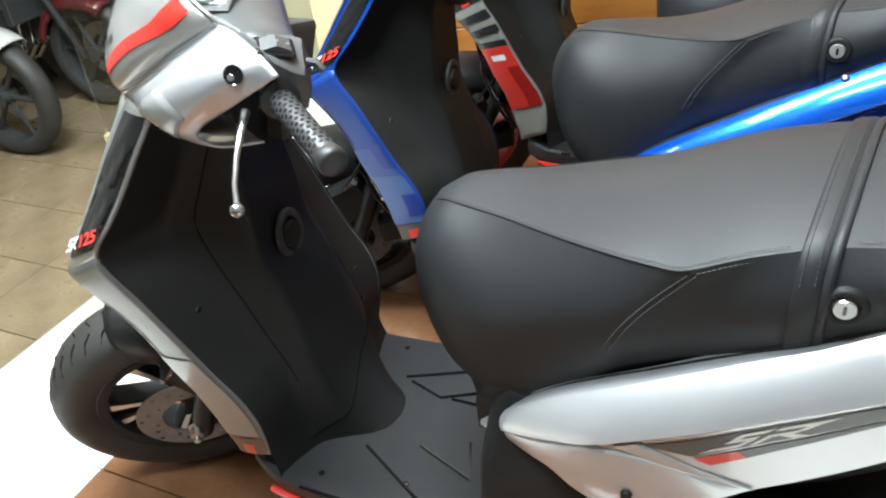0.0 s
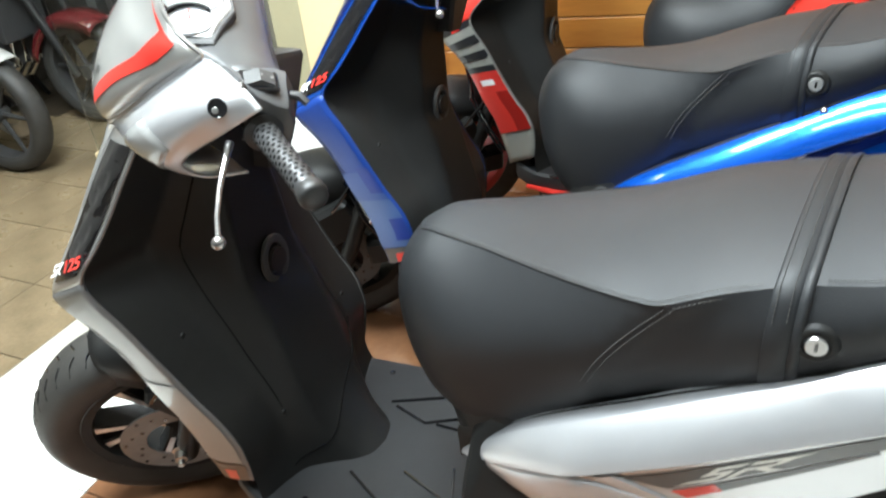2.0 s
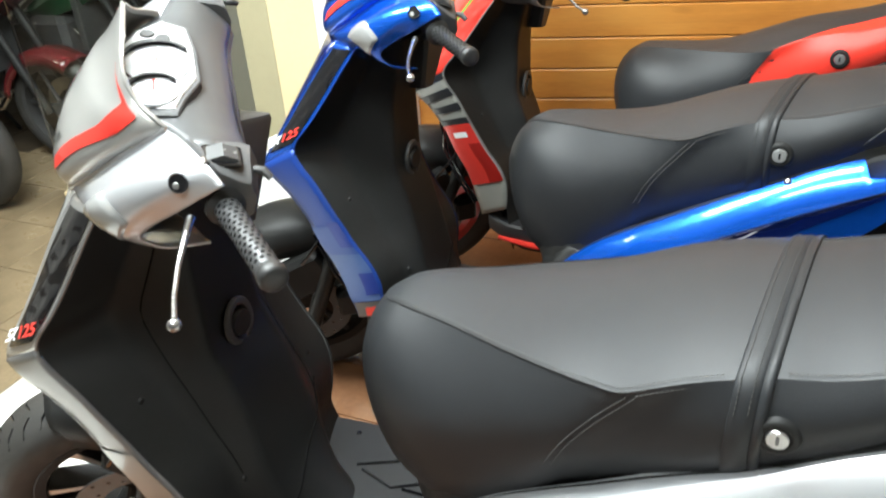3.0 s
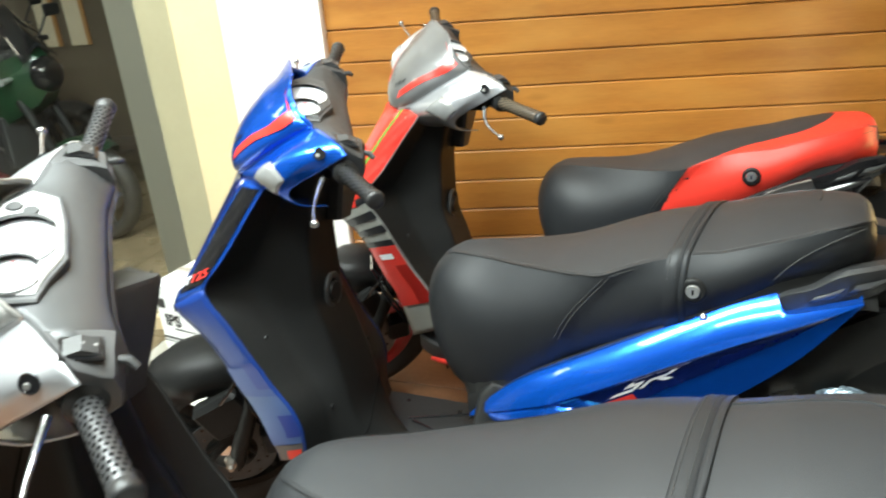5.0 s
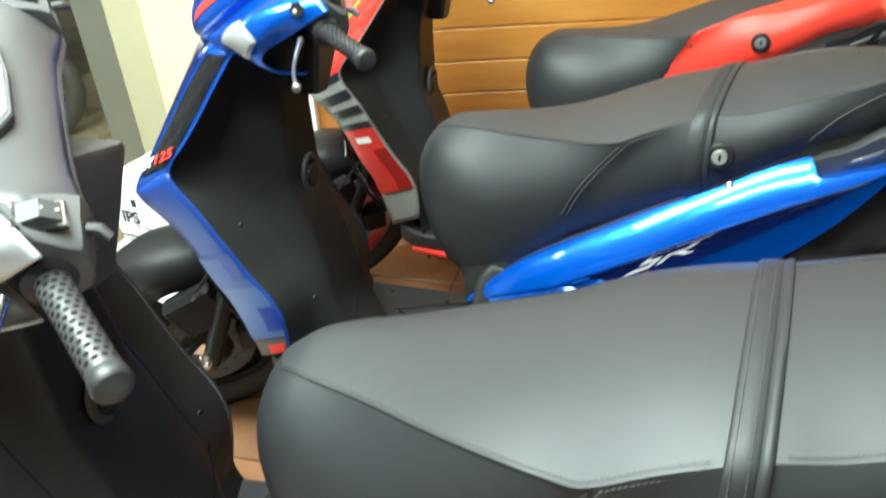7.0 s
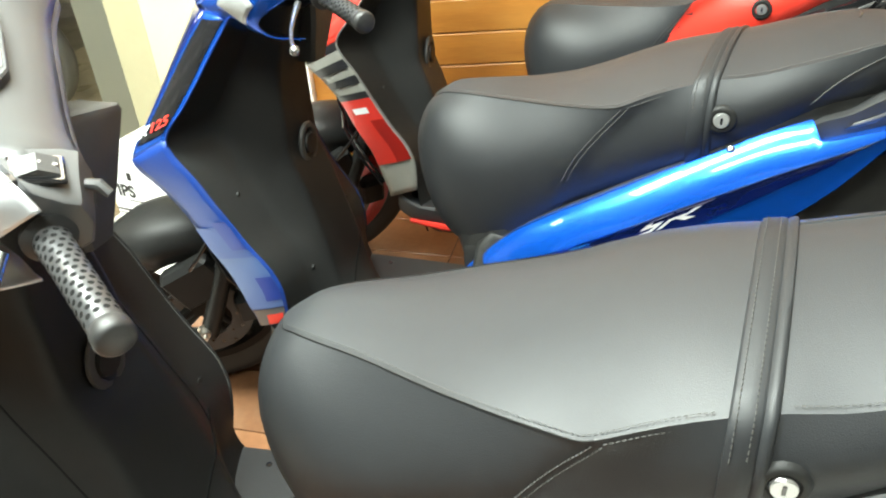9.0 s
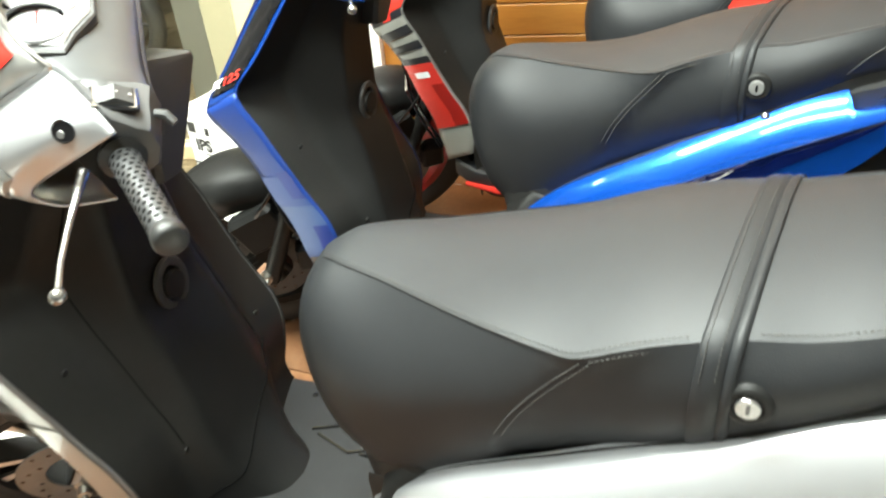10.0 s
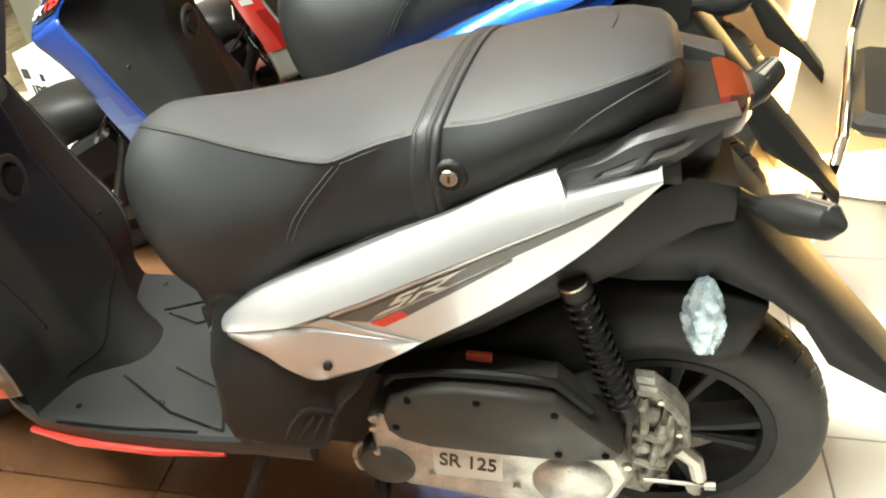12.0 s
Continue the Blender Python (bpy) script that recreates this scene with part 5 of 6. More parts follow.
# ---- the three scooters ----
STROKES = [((.20, 1), (.56, 1), (.16, .78), (.46, .78)), ((.17, .80), (.27, .80), (.13, .52), (.23, .52)), ((.13, .62), (.45, .62), (.10, .42), (.42, .42)), ((.34, .46), (.44, .46), (.28, .2), (.38, .2)), ((.02, .22), (.38, .22), (-.12, 0), (.32, 0)),
           ((.60, 1), (1.18, 1), (.56, .78), (1.02, .78)), ((.90, .82), (1.03, .82), (.80, .48), (.90, .48)), ((.54, .56), (.88, .56), (.51, .38), (.84, .38)), ((.52, .45), (.61, .45), (.42, 0), (.51, 0)), ((.66, .40), (.78, .40), (.86, 0), (1.02, 0))]
EMBLEM = [tuple(tuple((.878 + .088 * u + .012 * v, .305 - .165 * v) for u, v in e) for e in ((q[0], q[1]), (q[2], q[3]))) for q in STROKES]
silver_spec = dict(
    label="silver scooter with smooth black seat, red stripes and turned handlebars", steer=41.3,
    paint=SILVER, paint_words="silver metallic", blade=SILVER, band=SILVER_SOFT, band_words="silver", flank=GREY_PAINT, flank_words="grey metallic",
    insert=GLOSS_BLACK, insert_words="gloss black carbon-look insert", trim=SILVER_SOFT, cowl=GREY_PAINT, cowl_words="grey metallic",
    cover=SILVER, cover_words="silver", switch=SWITCH_GREY, dash=DASH_GREY, dash_face=SILVER_PALE, rear_cover=PLASTIC_GREY, dots=GRIP_DOT, grip=GRIP_GREY, figures=True,
    rim=PLASTIC, rim_words="black cast alloy rim with polished spoke faces", spoke_face=POLISHED, spoke_phase=3.1, lock=LEVER, flare=.033,
    films=[("dark_film", (((.812, .115), (1.165, .11)), ((.862, .335), (1.165, .27))), GREY_FILM, "dark grey film stripe"),
           ("grey_film", (((.906, .372), (1.045, .325)), ((.916, .49), (1.045, .36))), GREY_FILM, "narrow grey film stripe"),
           ("red_film_bar", (((.864, .37), (.906, .372)), ((.882, .5), (.916, .49))), RED, "short red film bar")],
    logo=EMBLEM, logo_mat=LIGHT_FILM,
    band_films=[("dark_tip", .374, .414, .05, .97, BLACK_FILM, ""), ("red_tip", .376, .4, .35, .7, RED, "red tip film"), ("grey_patch", .42, .565, .08, .95, GREY_PATCH, "mid grey film patch")])
blue_spec = dict(
    label="metallic blue scooter with black seat between two other scooters", steer=36.8,
    paint=BLUE, paint_words="blue metallic", blade=BLUE, band=BLUE_BAND, band_words="blue", flank=BLUE, flank_words="blue metallic", apron=BLUE_DARK,
    insert=GLOSS_BLACK, insert_words="gloss black insert", trim=BLUE_BAND, cowl=BLUE, cowl_words="blue metallic",
    cover=BLUE, cover_words="blue", dash=PLASTIC_GREY, dash_face=PLASTIC_GREY, rear_cover=PLASTIC, dots=GRIP_DOT, figures=True,
    # The brake disc's dark tone stands for the shade between the scooters.
    rim=PLASTIC, rim_words="black cast alloy rim", guard=.06, guard_end=120, lock=GREY_PATCH, panel_screw=True, disc=PLASTIC_GREY,
    films=[("dark_film", (((.80, .05), (1.175, .05)), ((.87, .42), (1.12, .26))), BLUE_DARK, "dark blue film"),
           ("light_film", (((.775, .04), (.805, .05)), ((.835, .3), (.866, .36))), BLUE_LIGHT, "light blue film wedge"),
           ("red_film_bar", (((.852, .255), (.894, .26)), ((.87, .4), (.904, .39))), RED, "short red film bar")],
    logo=[tuple(tuple((x - .012, t - .09) for x, t in e) for e in q) for q in EMBLEM], logo_mat=WHITE_FILM,
    # pale_fade: the edge gets paler in two steps towards its foot
    band_films=[("dark_tip", .373, .412, .04, .97, GREY_FILM, ""), ("red_tip", .375, .398, .1, .6, RED, "red tip film"), ("pale_fade", .414, .52, .03, .99, BLUE_PALE, "paler blue lower part"), ("pale_fade", .52, .58, .03, .99, BLUE_MID, ""), ("dark_patch", .43, .48, .03, .42, BLUE_SHADE, "dark blue patch"), ("dark_patch", .535, .59, .03, .4, BLUE_SHADE, "dark blue patch")])
red_spec = dict(
    label="silver and red scooter with red-sided seat beside timber wall", steer=45.1,
    paint=GLOSS_BLACK, paint_words="gloss black", blade=GLOSS_BLACK, band=BAND_GREY, band_words="pale grey", flank=RED_VINYL, flank_words="red",
    insert=RED, insert_words="gloss red insert", trim=SILVER_SOFT, cowl=SILVER_SOFT, cowl_words="silver",
    cover=SILVER, cover_words="silver", dash=PLASTIC_GREY, dash_face=PLASTIC_GREY, rear_cover=PLASTIC, dots=GRIP_DOT,
    flank_line=GREEN_FILM, grip=GRIP_BROWN, rim=RED_PAINT, rim_words="red cast alloy rim", red_seat=True, apron=RED_VINYL, rail=GLOSS_BLACK, rail_words="gloss black grab rail",
    films=[("dark_film", (((.83, .06), (1.17, .08)), ((.86, .45), (1.17, .3))), BLACK_FILM, "dark film")], logo=[], logo_mat=WHITE_FILM,
    band_films=[("dark_patch", .725, .744, .02, .95, BLACK_FILM, "black film with a red mark"), ("red_mark", .726, .743, .35, .6, RED, ""), ("black_bar", .685, .704, .02, .98, BLACK_FILM, ""), ("black_bar", .648, .667, .02, .98, BLACK_FILM, ""), ("black_bar", .612, .628, .02, .98, BLACK_FILM, ""),
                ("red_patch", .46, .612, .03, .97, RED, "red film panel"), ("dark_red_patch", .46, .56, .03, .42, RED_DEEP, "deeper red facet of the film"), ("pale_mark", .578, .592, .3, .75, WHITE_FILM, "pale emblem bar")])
make_scooter(pose(-.264, .774, 0, 0, 0, -12.3), silver_spec)
make_scooter(pose(-.131, 1.386, .001, -4.5, -.3, -16.5), blue_spec)
make_scooter(pose(.072, 1.905, 0, -5.5, .5, -14.7), red_spec)

# ---- the room ----
WOOD = mat("varnished_timber", (0.40, 0.17, 0.036), 0.36, coat=0.25, vary=0.15, scale=2.2, base2=(0.30, 0.115, 0.021), rough_vary=0.08, objvary=0.1, stretch=(0.8, 3, 6), coat_rough=0.2)
wn_, wl_ = WOOD.node_tree.nodes, WOOD.node_tree.links
w_b = wn_["Principled BSDF"]
w_tc = wn_.new("ShaderNodeTexCoord")


def wood_layer(kind, stretch, scale, lo, hi, colour, amount):
    """Lay one more scale of figure (long grain, flame, knots) over the timber."""
    src = w_b.inputs["Base Color"].links[0].from_socket
    mp = wn_.new("ShaderNodeMapping")
    mp.inputs["Scale"].default_value = stretch
    wl_.new(w_tc.outputs["Object"], mp.inputs[0])
    tx = wn_.new(kind)
    tx.inputs["Scale"].default_value = scale
    wl_.new(mp.outputs[0], tx.inputs["Vector"])
    mr = wn_.new("ShaderNodeMapRange")
    mr.inputs["From Min"].default_value, mr.inputs["From Max"].default_value, mr.inputs["To Max"].default_value = lo, hi, amount
    wl_.new(tx.outputs[0], mr.inputs["Value"])
    mx = wn_.new("ShaderNodeMix")
    mx.data_type, mx.blend_type = "RGBA", "MIX"
    mx.inputs[7].default_value = (*colour, 1)
    wl_.new(mr.outputs[0], mx.inputs[0])
    wl_.new(src, mx.inputs[6])
    wl_.new(mx.outputs[2], w_b.inputs["Base Color"])


wood_layer("ShaderNodeTexNoise", (1.2, 4, 60), 2.2, .52, .75, (.24, .09, .017), .22)
wood_layer("ShaderNodeTexNoise", (1.0, 4, 4), 2.6, .5, .75, (.5, .25, .06), .5)
wood_layer("ShaderNodeTexVoronoi", (2.0, 2.4, 6), 1.3, .13, .04, (.14, .05, .01), .4)
FLOOR_BROWN = mat("brown_floor_tile", (0.205, 0.096, 0.047), 0.25, coat=0.3, vary=0.2, scale=4, base2=(0.14, 0.064, 0.031), rough_vary=0.08, objvary=0.08)
FLOOR_WHITE = mat("white_floor_tile", (0.78, 0.76, 0.71), 0.2, vary=0.04, scale=3, rough_vary=0.06, objvary=0.03)
FLOOR_TAN = mat("tan_floor_tile", (0.2, 0.152, 0.092), 0.35, vary=0.2, scale=6, base2=(0.125, 0.093, 0.053), rough_vary=0.12, objvary=0.025)
JOINT = mat("tile_joint", (0.16, 0.13, 0.1), 0.8, vary=0.2, scale=30)
PLASTER = mat("white_wall_paint", (0.8, 0.79, 0.75), 0.6, vary=0.03, scale=4, bump=0.1, bump_scale=200)
CREAM = mat("cream_painted_frame", (0.62, 0.5, 0.3), 0.45, vary=0.05, scale=5)
CEIL = mat("white_ceiling_paint", (0.8, 0.79, 0.76), 0.7, vary=0.03, scale=3)

FLOOR_ANGLE = -12.3
WALL_Y = 2.42


def slab(name, x0, x1, y0, y1, z0, z1, material, kind="structure", bev=0.0, label="", m=None):
    ob = part(name, Geo().box(x0, x1, y0, y1, z0, z1, bev), material, None, label)
    if m is not None:
        ob.matrix_world = m
    return tagged(ob, kind=kind)


FA = pose(0, 0, 0, 0, 0, FLOOR_ANGLE)
floor = slab("floor", -6, 6, -4.5, 6, -0.1, -0.012, JOINT)
# Ceiling and outer walls are unseen; the south wall's grey dims reflections.
slab("ceiling", -6, 6, -4.5, 6, 2.8, 2.9, CEIL)
UMBER = mat("grey_wall_paint", (0.2, 0.2, 0.2), 0.6, vary=0.08, scale=2)
slab("wall_south", -6, 6, -4.6, -4.5, -0.1, 2.9, UMBER)
slab("wall_west", -6.1, -6, -4.5, 6, -0.1, 2.9, PLASTER)
slab("wall_east", 6, 6.1, -4.5, 6, -0.1, 2.9, PLASTER)
wall_north = slab("wall_north", -0.131, 6, WALL_Y + .02, WALL_Y + .16, -0.05, 2.8, PLASTER)
TAUPE = mat("taupe_wall_paint", (0.15, 0.118, 0.08), 0.6, vary=0.1, scale=3, bump=0.1, bump_scale=150)
slab("wall_bike_bay", -6, -0.461, 5.6, 5.72, -0.05, 2.8, TAUPE)
slab("wall_pillar", -.461, -.131, WALL_Y - .05, WALL_Y + .9, -0.05, 2.8, PLASTER, bev=.004)
slab("trim", -.64, -.461, WALL_Y - .03, WALL_Y + .05, 0, 2.8, CREAM, bev=.004)
OLIVE = mat("olive_window_frame", (0.33, 0.3, 0.19), 0.45, vary=0.05, scale=5)
slab("window_frame_post", -.763, -.64, WALL_Y - .012, WALL_Y + .05, 0, 2.8, OLIVE, bev=.004)
slab("window_sill", -1.7, -.763, WALL_Y - .02, WALL_Y + .05, 0, .06, CREAM, bev=.004)
gl = bpy.data.materials.new("window_glass")
gl.use_nodes = True
gb = gl.node_tree.nodes["Principled BSDF"]
gb.inputs["Transmission Weight"].default_value, gb.inputs["Roughness"].default_value, gb.inputs["IOR"].default_value = 1.0, 0.02, 1.45
gb.inputs["Base Color"].default_value = (.9, .93, .9, 1)
window_1 = slab("window_1", -1.7, -.765, WALL_Y + .01, WALL_Y + .018, .062, 2.75, gl)
window_1.visible_shadow = False

# A tinted strip stands in for the post's reflection in the window glass.
reflection_strip = bpy.data.materials.new("post_reflection_tint")
reflection_strip.use_nodes = True
sb = reflection_strip.node_tree.nodes["Principled BSDF"]
sb.inputs["Transmission Weight"].default_value, sb.inputs["Roughness"].default_value, sb.inputs["Base Color"].default_value = .75, .4, (.34, .34, .27, 1)
slab("window_stile", -.868, -.766, WALL_Y - .004, WALL_Y + .009, .062, 2.75, reflection_strip)
# Cream boards stand for warmly lit panels; their brightness is in the colour.
BOARD = mat("lit_panel_cream", (.75, .66, .48), .5, vary=.05, scale=4)
BOARD_EDGE = mat("orange_board_edge", (.5, .25, .08), .5, vary=.1, scale=6)
for x in (-3.16, -2.92):
    bd = thing("wall_board", pose(x, 5.598, .72, 0, 0, 0), "cream board standing for a warmly lit panel, with an orange edge", "wall board", "boards on the bay wall")
    part("board", Geo().box(-.075, .055, -.02, 0, 0, .7, .004), BOARD, bd)
    part("edge_strip", Geo().box(.056, .085, -.022, 0, 0, .7, .003), BOARD_EDGE, bd)

# ---- ceiling lights, added out of view ----
LAMP_FACE = bpy.data.materials.new("lamp_diffuser")
LAMP_FACE.use_nodes = True
LAMP_FACE.node_tree.nodes["Principled BSDF"].inputs["Emission Color"].default_value = (1, .93, .82, 1)
LAMP_FACE.node_tree.nodes["Principled BSDF"].inputs["Emission Strength"].default_value = 6
for x, y, sx, sy in LAMPS:
    t = thing("ceiling_light", pose(x, y, 2.8), "unseen white ceiling light panel", "ceiling light", "ceiling lights")
    part("frame", Geo().box(-sx / 2 - .03, sx / 2 + .03, -sy / 2 - .03, sy / 2 + .03, -.03, .0, .004), PLASTER, t)
    part("diffuser", Geo().box(-sx / 2, sx / 2, -sy / 2, sy / 2, -.034, -.02), LAMP_FACE, t, "glowing diffuser")

# ---- carton by the pillar ----
CARD = mat("white_carton", (0.8, 0.8, 0.79), 0.55, vary=0.04, scale=8)
KRAFT = mat("brown_carton", (0.36, 0.22, 0.1), 0.7, vary=0.12, scale=10)
INK = mat("black_ink", (0.015, 0.015, 0.015), 0.6, vary=0.1, scale=20)
bx = thing("carton", pose(-0.550, 1.971, 0, 0, 0, -22), "white cardboard carton with black lettering on the floor", "carton")
part("body", Geo().box(-.187, .187, 0, .243, 0, .38, .003), CARD, bx)
F = Matrix.Translation((0, -.001, 0)) @ pose(0, 0, 0, 90)
letters = text_geo("IPS", .057, F @ pose(-.125, .251, 0), bold=.002)
part("lettering", letters, INK, bx)
part("small_print", Geo().box(-.125, -.03, -.0015, -.0005, .22, .2235), INK, bx)
part("print_bar", Geo().box(-.187, .0, -.0015, -.0005, .181, .188), INK, bx)
part("print_bar", Geo().box(-.187, -.05, -.0015, -.0005, .17, .173), INK, bx)
part("print_block", Geo().box(-.178, -.146, -.0015, -.0005, .295, .33), PLASTIC_GREY, bx)
part("print_block", Geo().box(-.105, -.087, -.0015, -.0005, .292, .318), INK, bx)
part("print_arrow", Geo().box(.02, .03, -.0015, -.0005, .195, .225), INK, bx)
part("flap_edge", Geo().box(-.187, .187, .12, .123, .3805, .3815), KRAFT, bx)
part("packing_tape", Geo().box(-.187, .187, .1, .143, .3802, .3807), LIGHT_FILM, bx)

# ---- scraps of packing film ----
FOIL = mat("crumpled_film", (0.4, 0.53, 0.62), 0.28, metal=0.45, vary=0.5, scale=45, coat=0.6, rough_vary=0.15, bump=0.8, bump_scale=120)
rng = random.Random(4)
rows = []
for i in range(25):
    a = i / 24
    r = .014 + .034 * math.sin(math.pi * min(1, a * .9 + .08)) ** .8
    rows.append([(r * math.cos(t) * (1 + .1 * math.sin(5 * t + 9 * a) + rng.uniform(-.09, .09)), r * .55 * math.sin(t) * (1 + .14 * math.sin(7 * t - 6 * a) + rng.uniform(-.12, .12)), -.1 + .2 * a + rng.uniform(-.003, .003)) for t in np.linspace(0, 2 * math.pi, 31)[:-1]])
for m in (pose(-.264, .774, 0, 0, 0, -12.3) @ pose(1.287, -.103, .582, 0, -8, 0) @ Matrix.Diagonal((.55, .55, .64, 1)), pose(-.131, 1.386, .001, -4.5, -.3, -16.5) @ pose(1.2, -.118, .655, 0, 80, 0) @ Matrix.Diagonal((.34, .4, .36, 1))):
    w = part("plastic_wrap", Geo().grid(rows, True, True), FOIL, None, sharp=35)
    w.matrix_world = m
    tagged(w, "crumpled pale blue plastic film stuck on a wheel guard", "plastic film", "scraps of plastic film")

# ---- chrome chair ----
PAD = mat("black_chair_vinyl", (0.02, 0.019, 0.018), 0.45, vary=0.12, scale=8, bump=0.2, bump_scale=500)
ch = thing("chair", pose(1.79, 1.17, 0, 0, 0, -25), "chrome tube chair with padded black seat on white tiles", "chair")
part("seat", Geo().box(-.21, .21, -.2, .2, .42, .475, .02), PAD, ch)
part("backrest", Geo().box(-.2, .2, .2, .235, .58, .85, .018), PAD, ch)
for s in (-1, 1):
    part("leg_frame", Geo().tube([(s * .22, .23, .86), (s * .22, .21, .5), (s * .22, -.2, .42), (s * .225, -.24, .38), (s * .225, -.24, .04), (s * .225, -.22, .013), (s * .225, .22, .013)], .0125, 12), CHROME, ch, "bent chrome tube")
part("cross_tube", Geo().tube([(-.22, -.1, .405), (.22, -.1, .405)], .011, 10), CHROME, ch)
part("cross_tube", Geo().tube([(-.22, .22, .013), (.22, .22, .013)], .011, 10), CHROME, ch)


# ---- reception counter with warm light strips at its foot and edge ----
LAMINATE = mat("cream_laminate", (0.62, 0.52, 0.36), 0.4, vary=0.04, scale=3)
STRIP = bpy.data.materials.new("warm_light_strip")
STRIP.use_nodes = True
STRIP.node_tree.nodes["Principled BSDF"].inputs["Emission Color"].default_value = (1, .66, .24, 1)
STRIP.node_tree.nodes["Principled BSDF"].inputs["Emission Strength"].default_value = 45
STRIP_DIM = STRIP.copy()
STRIP_DIM.name = "dim_warm_light_strip"
STRIP_DIM.node_tree.nodes["Principled BSDF"].inputs["Emission Strength"].default_value = 16
ct = thing("counter", pose(1.62, 1.56, 0), "cream counter with warm light strips along its base", "counter")
part("plinth", Geo().box(.03, 2.2, .05, .5, 0, .07, .003), LAMINATE, ct)
part("body", Geo().box(0, 2.25, 0, .55, .07, 1.02, .004), LAMINATE, ct)
part("worktop", Geo().box(-.03, 2.3, -.04, .6, 1.02, 1.06, .006), PLASTER, ct)
part("base_light_strip", Geo().box(.03, 2.2, .006, .03, .058, .0695), STRIP, ct, "glowing warm strip")
part("edge_light_strip", Geo().box(-.014, -.002, .0, .09, .08, 1.0), STRIP_DIM, ct, "glowing warm strip")

# ---- motorcycles in the bay beyond the threshold ----
def motorcycle(m, paint, words, label):
    mc = thing("motorcycle", m, label, "motorcycle", "motorcycles in the bay")
    for nm, x, r in (("front_wheel", 0, .26), ("rear_wheel", 1.36, .28)):
        w = new(nm)
        w.parent = mc
        k = r / .262
        W = Matrix.Translation((x, 0, r)) @ Matrix.Diagonal((k, .85 if nm[0] == "f" else 1.1, k, 1))
        g = Geo().lathe([(.205, -.045), (.225, -.056), (.245, -.046), (.258, -.022), (.262, 0), (.258, .022), (.245, .046), (.225, .056), (.205, .045)], 40)
        part("tyre", g, TYRE, w, turn=W, sharp=60)
        g = Geo().lathe([(.19, -.04), (.208, -.046), (.208, .046), (.19, .04)], 36, True)
        g.lathe([(0, -.045), (.035, -.045), (.035, .045), (0, .045)], 18)
        part("rim", g, PLASTIC_GREY, w, turn=W)
        for i in range(6):
            part("spoke", Geo().tube([(.03, 0, 0), (.19, 0, .02)], [.013, .009], 6), PLASTIC_GREY, w, turn=W @ Matrix.Rotation(2 * math.pi * i / 6, 4, "Y"))
        part("brake_disc", Geo().lathe([(.07, -.06), (.13, -.06), (.13, -.065), (.07, -.065)], 30, True), STEEL, w, turn=W)
    part("fork", Geo().tube([(0, -.09, .26), (.24, -.09, .82)], .022, 10).merge(Geo().tube([(0, .09, .26), (.24, .09, .82)], .022, 10)).merge(Geo().box(.19, .27, -.1, .1, .74, .78, .01)), PLASTIC, mc)
    rows = []
    for a in np.linspace(15, 125, 16):
        rows.append([(math.cos(radians(a)) * q, y, .26 + math.sin(radians(a)) * q) for q, y in ((.225, -.085), (.262, -.08), (.285, -.055), (.292, 0), (.285, .055), (.262, .08), (.225, .085))])
    part("front_mudguard", Geo().grid(rows), paint, mc, thick=.004)
    rows = []
    for x, w, z0, z1 in ((.06, .05, .8, .92), (.14, .1, .72, .98), (.3, .15, .64, .92), (.5, .15, .58, .8), (.62, .13, .56, .7), (.7, .1, .58, .64)):
        rows.append([(x, -w * .7, z0), (x, -w, z0 + (z1 - z0) * .35), (x, -w * .95, z0 + (z1 - z0) * .7), (x, -w * .5, z1), (x, w * .5, z1), (x, w * .95, z0 + (z1 - z0) * .7), (x, w, z0 + (z1 - z0) * .35), (x, w * .7, z0)])
    part("fairing", Geo().grid(rows, True, True), paint, mc, words + " fairing", sharp=30)
    part("screen", Geo().grid([[(.1 + .12 * k, y * (1 - .3 * k), 1.0 + .14 * k - abs(y) * .6) for y in np.linspace(-.12, .12, 7)] for k in np.linspace(0, 1, 5)]), GLOSS_BLACK, mc, thick=.003)
    rows = []
    for x, w, z in ((.42, .09, .92), (.5, .14, 1.0), (.62, .15, 1.02), (.74, .12, .95), (.82, .09, .85)):
        rows.append([(x, -w, z - .15), (x, -w, z - .05), (x, -w * .6, z), (x, w * .6, z), (x, w, z - .05), (x, w, z - .15)])
    part("tank", Geo().grid(rows, True, True), paint, mc)
    rows = []
    for x, w, z in ((.78, .09, .82), (.95, .13, .81), (1.1, .11, .86), (1.3, .1, .95), (1.5, .05, 1.0)):
        rows.append([(x, -w, z - .08), (x, -w, z - .02), (x, 0, z), (x, w, z - .02), (x, w, z - .08)])
    part("seat", Geo().grid(rows, True, True), VINYL, mc)
    part("radiator", Geo().box(.3, .34, -.14, .14, .42, .68, .006), PLASTIC_GREY, mc)
    for y in (-.07, 0, .07):
        part("exhaust_pipe", Geo().tube([(.44, y, .52), (.36, y, .44), (.36, y, .3), (.44, y, .22), (.7, y * .7, .2)], .017, 10), CHROME, mc)
    for sy in (-1, 1):
        part("frame_tube", Geo().tube([(.28, sy * .06, .84), (.5, sy * .15, .72), (.78, sy * .14, .56), (.84, sy * .12, .36)], .017, 8), STEEL, mc)
        part("mirror", Geo().tube([(.3, sy * .24, 1.0), (.26, sy * .3, 1.12)], .006, 8).merge(Geo().box(.24, .255, sy * .32 - .055, sy * .32 + .055, 1.1, 1.16, .01)), PLASTIC, mc)
        part("indicator", Geo().tube([(.2, sy * .1, .86), (.18, sy * .2, .86)], [.008, .018], 8), LENS, mc)
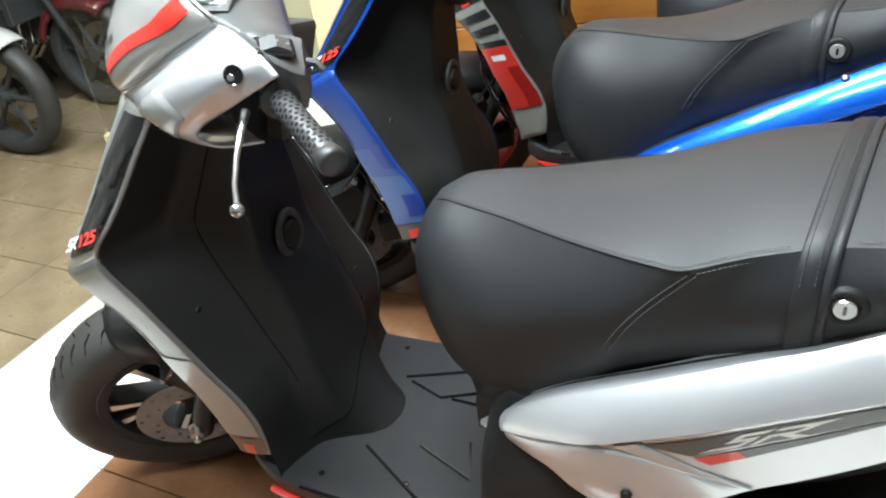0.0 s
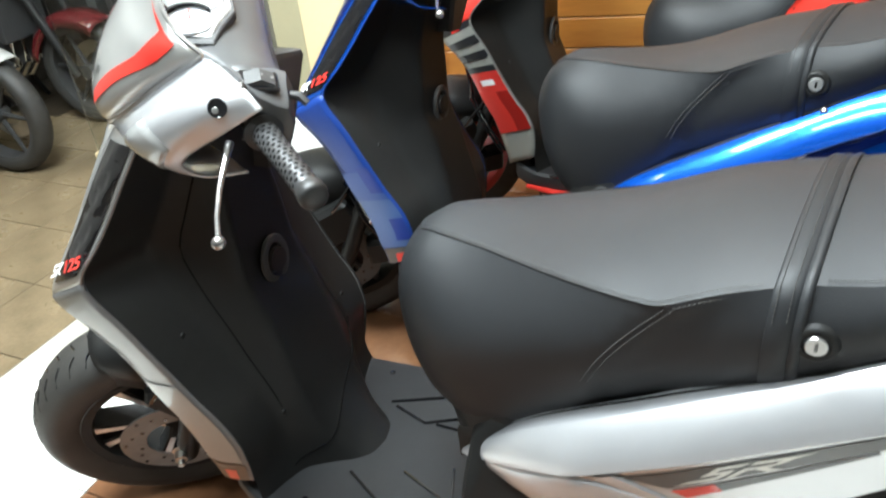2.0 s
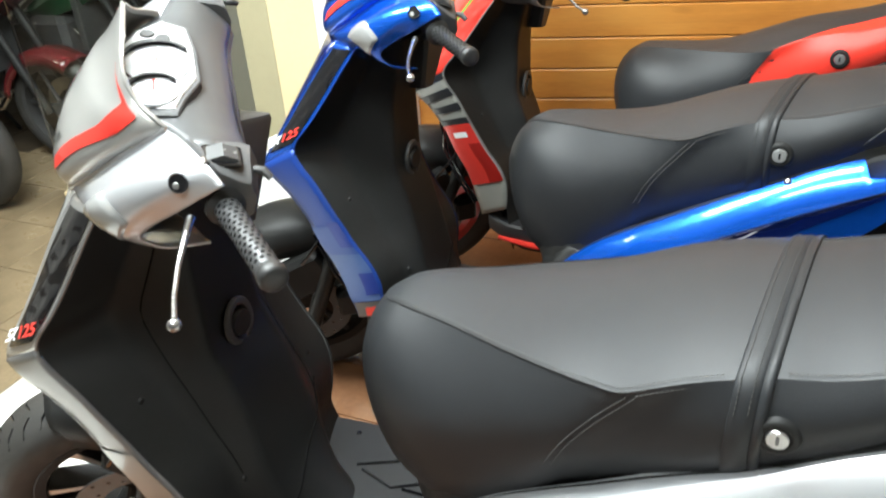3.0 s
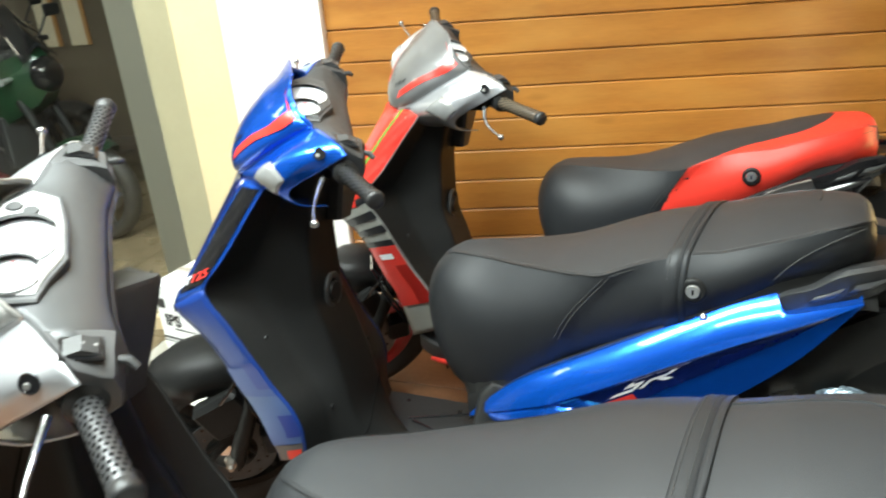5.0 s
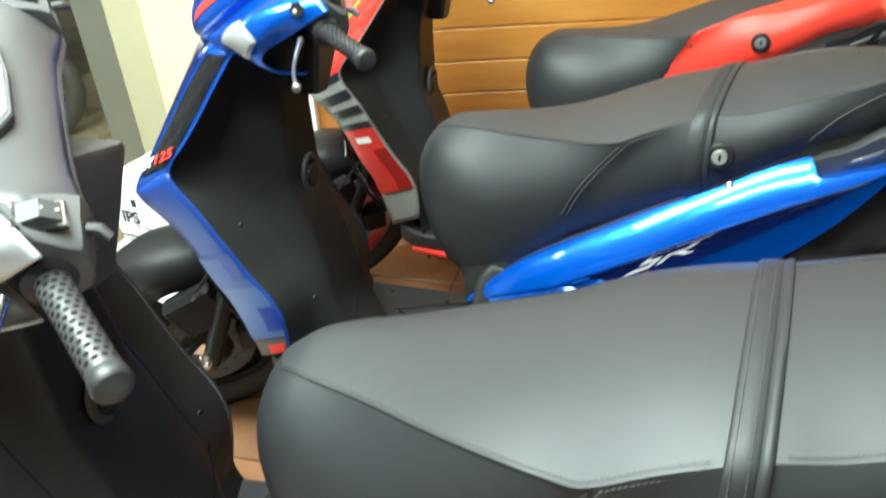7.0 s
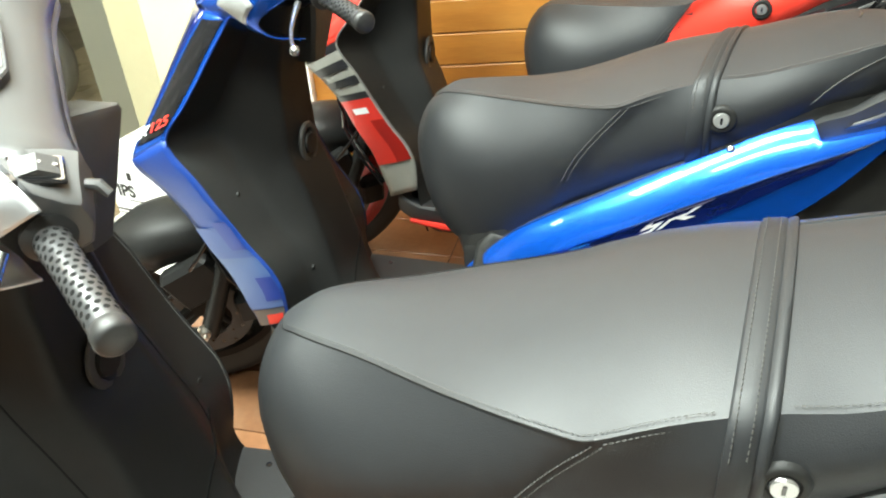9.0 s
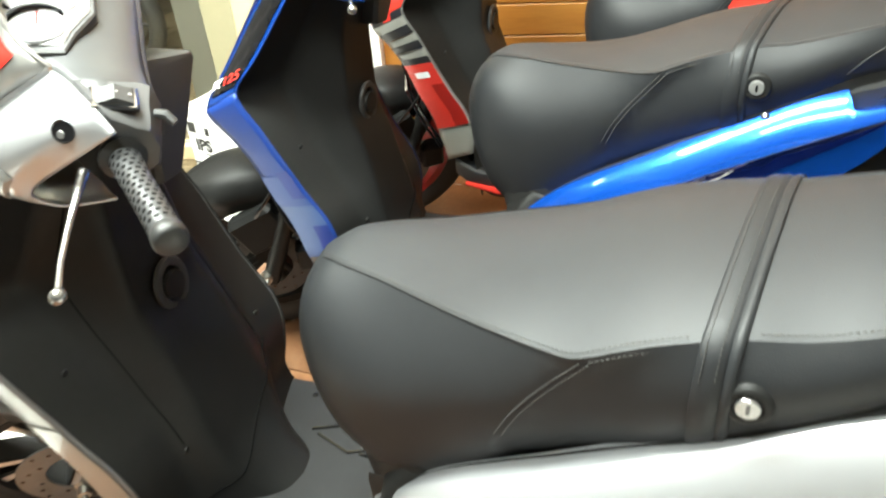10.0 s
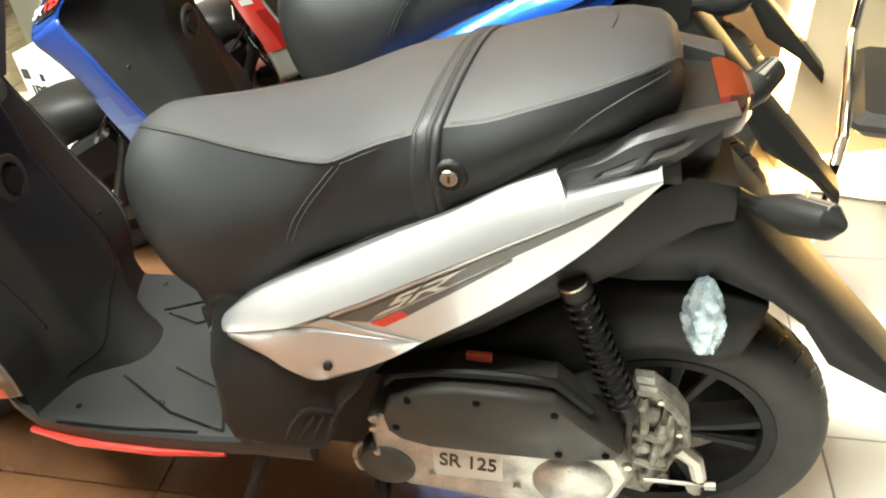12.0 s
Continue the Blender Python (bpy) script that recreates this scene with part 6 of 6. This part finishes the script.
    part("headlight", Geo().lathe([(0, -.05), (.06, -.045), (.085, -.02), (.09, .02)], 22).move(pose(.09, 0, .86, 0, 0, -90)), GLOSS_BLACK, mc, "round headlight")
    part("engine", Geo().box(.42, .86, -.15, .15, .24, .6, .05), PLASTIC_GREY, mc)
    part("handlebar", Geo().tube([(.34, -.34, .99), (.26, -.2, 1.0), (.24, 0, 1.0), (.26, .2, 1.0), (.34, .34, .99)], .014, 10), PLASTIC, mc)
    part("swing_arm", Geo().box(.8, 1.38, -.11, -.07, .27, .34, .012).merge(Geo().box(.8, 1.38, .07, .11, .27, .34, .012)), STEEL, mc)
    part("silencer", Geo().tube([(.8, -.13, .25), (1.0, -.16, .32), (1.45, -.18, .48)], [.025, .05, .055], 14), STEEL, mc)
    part("prop_stand", Geo().tube([(.6, -.14, .28), (.64, -.3, .01)], .011, 8), PLASTIC, mc)
    return mc


GREEN_PAINT = mat("green_gloss_paint", (0.008, 0.035, 0.014), 0.3, coat=0.6, vary=0.08, scale=4)
MAROON = mat("maroon_gloss_paint", (0.08, 0.008, 0.01), 0.2, coat=1.0, vary=0.08, scale=4)
WHITE_PAINT = mat("white_gloss_paint", (0.5, 0.5, 0.48), 0.25, coat=1.0, vary=0.05, scale=4)
motorcycle(pose(-2.06, 2.36, 0, 0, 0, 172), WHITE_PAINT, "white", "white and black motorcycle parked on tan tiles")
motorcycle(pose(-1.96, 2.9, 0, 0, 0, 174), MAROON, "maroon", "maroon motorcycle parked beside a white one")
motorcycle(pose(-1.7, 3.38, 0, 0, 0, 172), GREEN_PAINT, "dark green", "dark green motorcycle parked near the taupe wall")
motorcycle(pose(-2.35, 4.3, 0, 0, 0, 176), PLASTIC_GREY, "black", "black motorcycle parked along the taupe wall")


# ---- pieces of walls and floors ----
PLANK_H = .1055
for i in range(28):
    z = (i - 1) * PLANK_H + .0365
    g = Geo().box(-0.13, 6, WALL_Y - .006, WALL_Y + .019, max(z, 0) + .002, min(z + PLANK_H - .001, 2.795), .0035)
    part("plank", g, WOOD, wall_north)


def tile_field(name, u0, u1, v0, v1, size_u, size_v, material, gap=.003, top=0.0):
    """Separate tiles on one mesh, laid along the floor's own direction."""
    g = Geo().box(gap / 2, size_u - gap / 2, gap / 2, size_v - gap / 2, -.0115, 0, .0012)
    first = part(name, g, material, floor)
    first.matrix_local = FA @ pose(u0, v0, top)
    nu, nv = round((u1 - u0) / size_u), round((v1 - v0) / size_v)
    for i in range(nu):
        for j in range(nv):
            if i or j:
                ob = new(name, first.data)
                ob.parent = floor
                ob.matrix_local = FA @ pose(u0 + i * size_u, v0 + j * size_v, top + .0002 * ((i * 7 + j * 3) % 3 - 1))


BORDER = mat("grey_border_tile", (0.42, 0.4, 0.35), 0.4, vary=0.1, scale=6)
tile_field("brown_tile", -.823, .595, -1.2, 3.0, .709, .2, FLOOR_BROWN)
tile_field("white_tile", -1.285, -.823, -1.2, 3.6, .462, .6, FLOOR_WHITE)
tile_field("border_tile", -1.375, -1.285, -1.2, 3.6, .09, .6, BORDER)
# Shade at the back of the bay is coloured in as darker tiles.
FLOOR_SHADE = mat("shaded_floor_tile", (0.05, 0.038, 0.025), 0.4, vary=0.15, scale=3, rough_vary=0.1, objvary=0.04)
tile_field("tan_tile", -4.375, -1.375, -.6, 2.4, .3, .3, FLOOR_TAN)
tile_field("tan_tile", -2.875, -1.375, 2.4, 5.4, .3, .3, FLOOR_TAN)
tile_field("dark_tile", -4.375, -2.875, 2.4, 4.5, .3, .3, FLOOR_SHADE)
tile_field("cream_tile", .595, 4.195, -1.495, 2.705, .6, .6, FLOOR_WHITE)
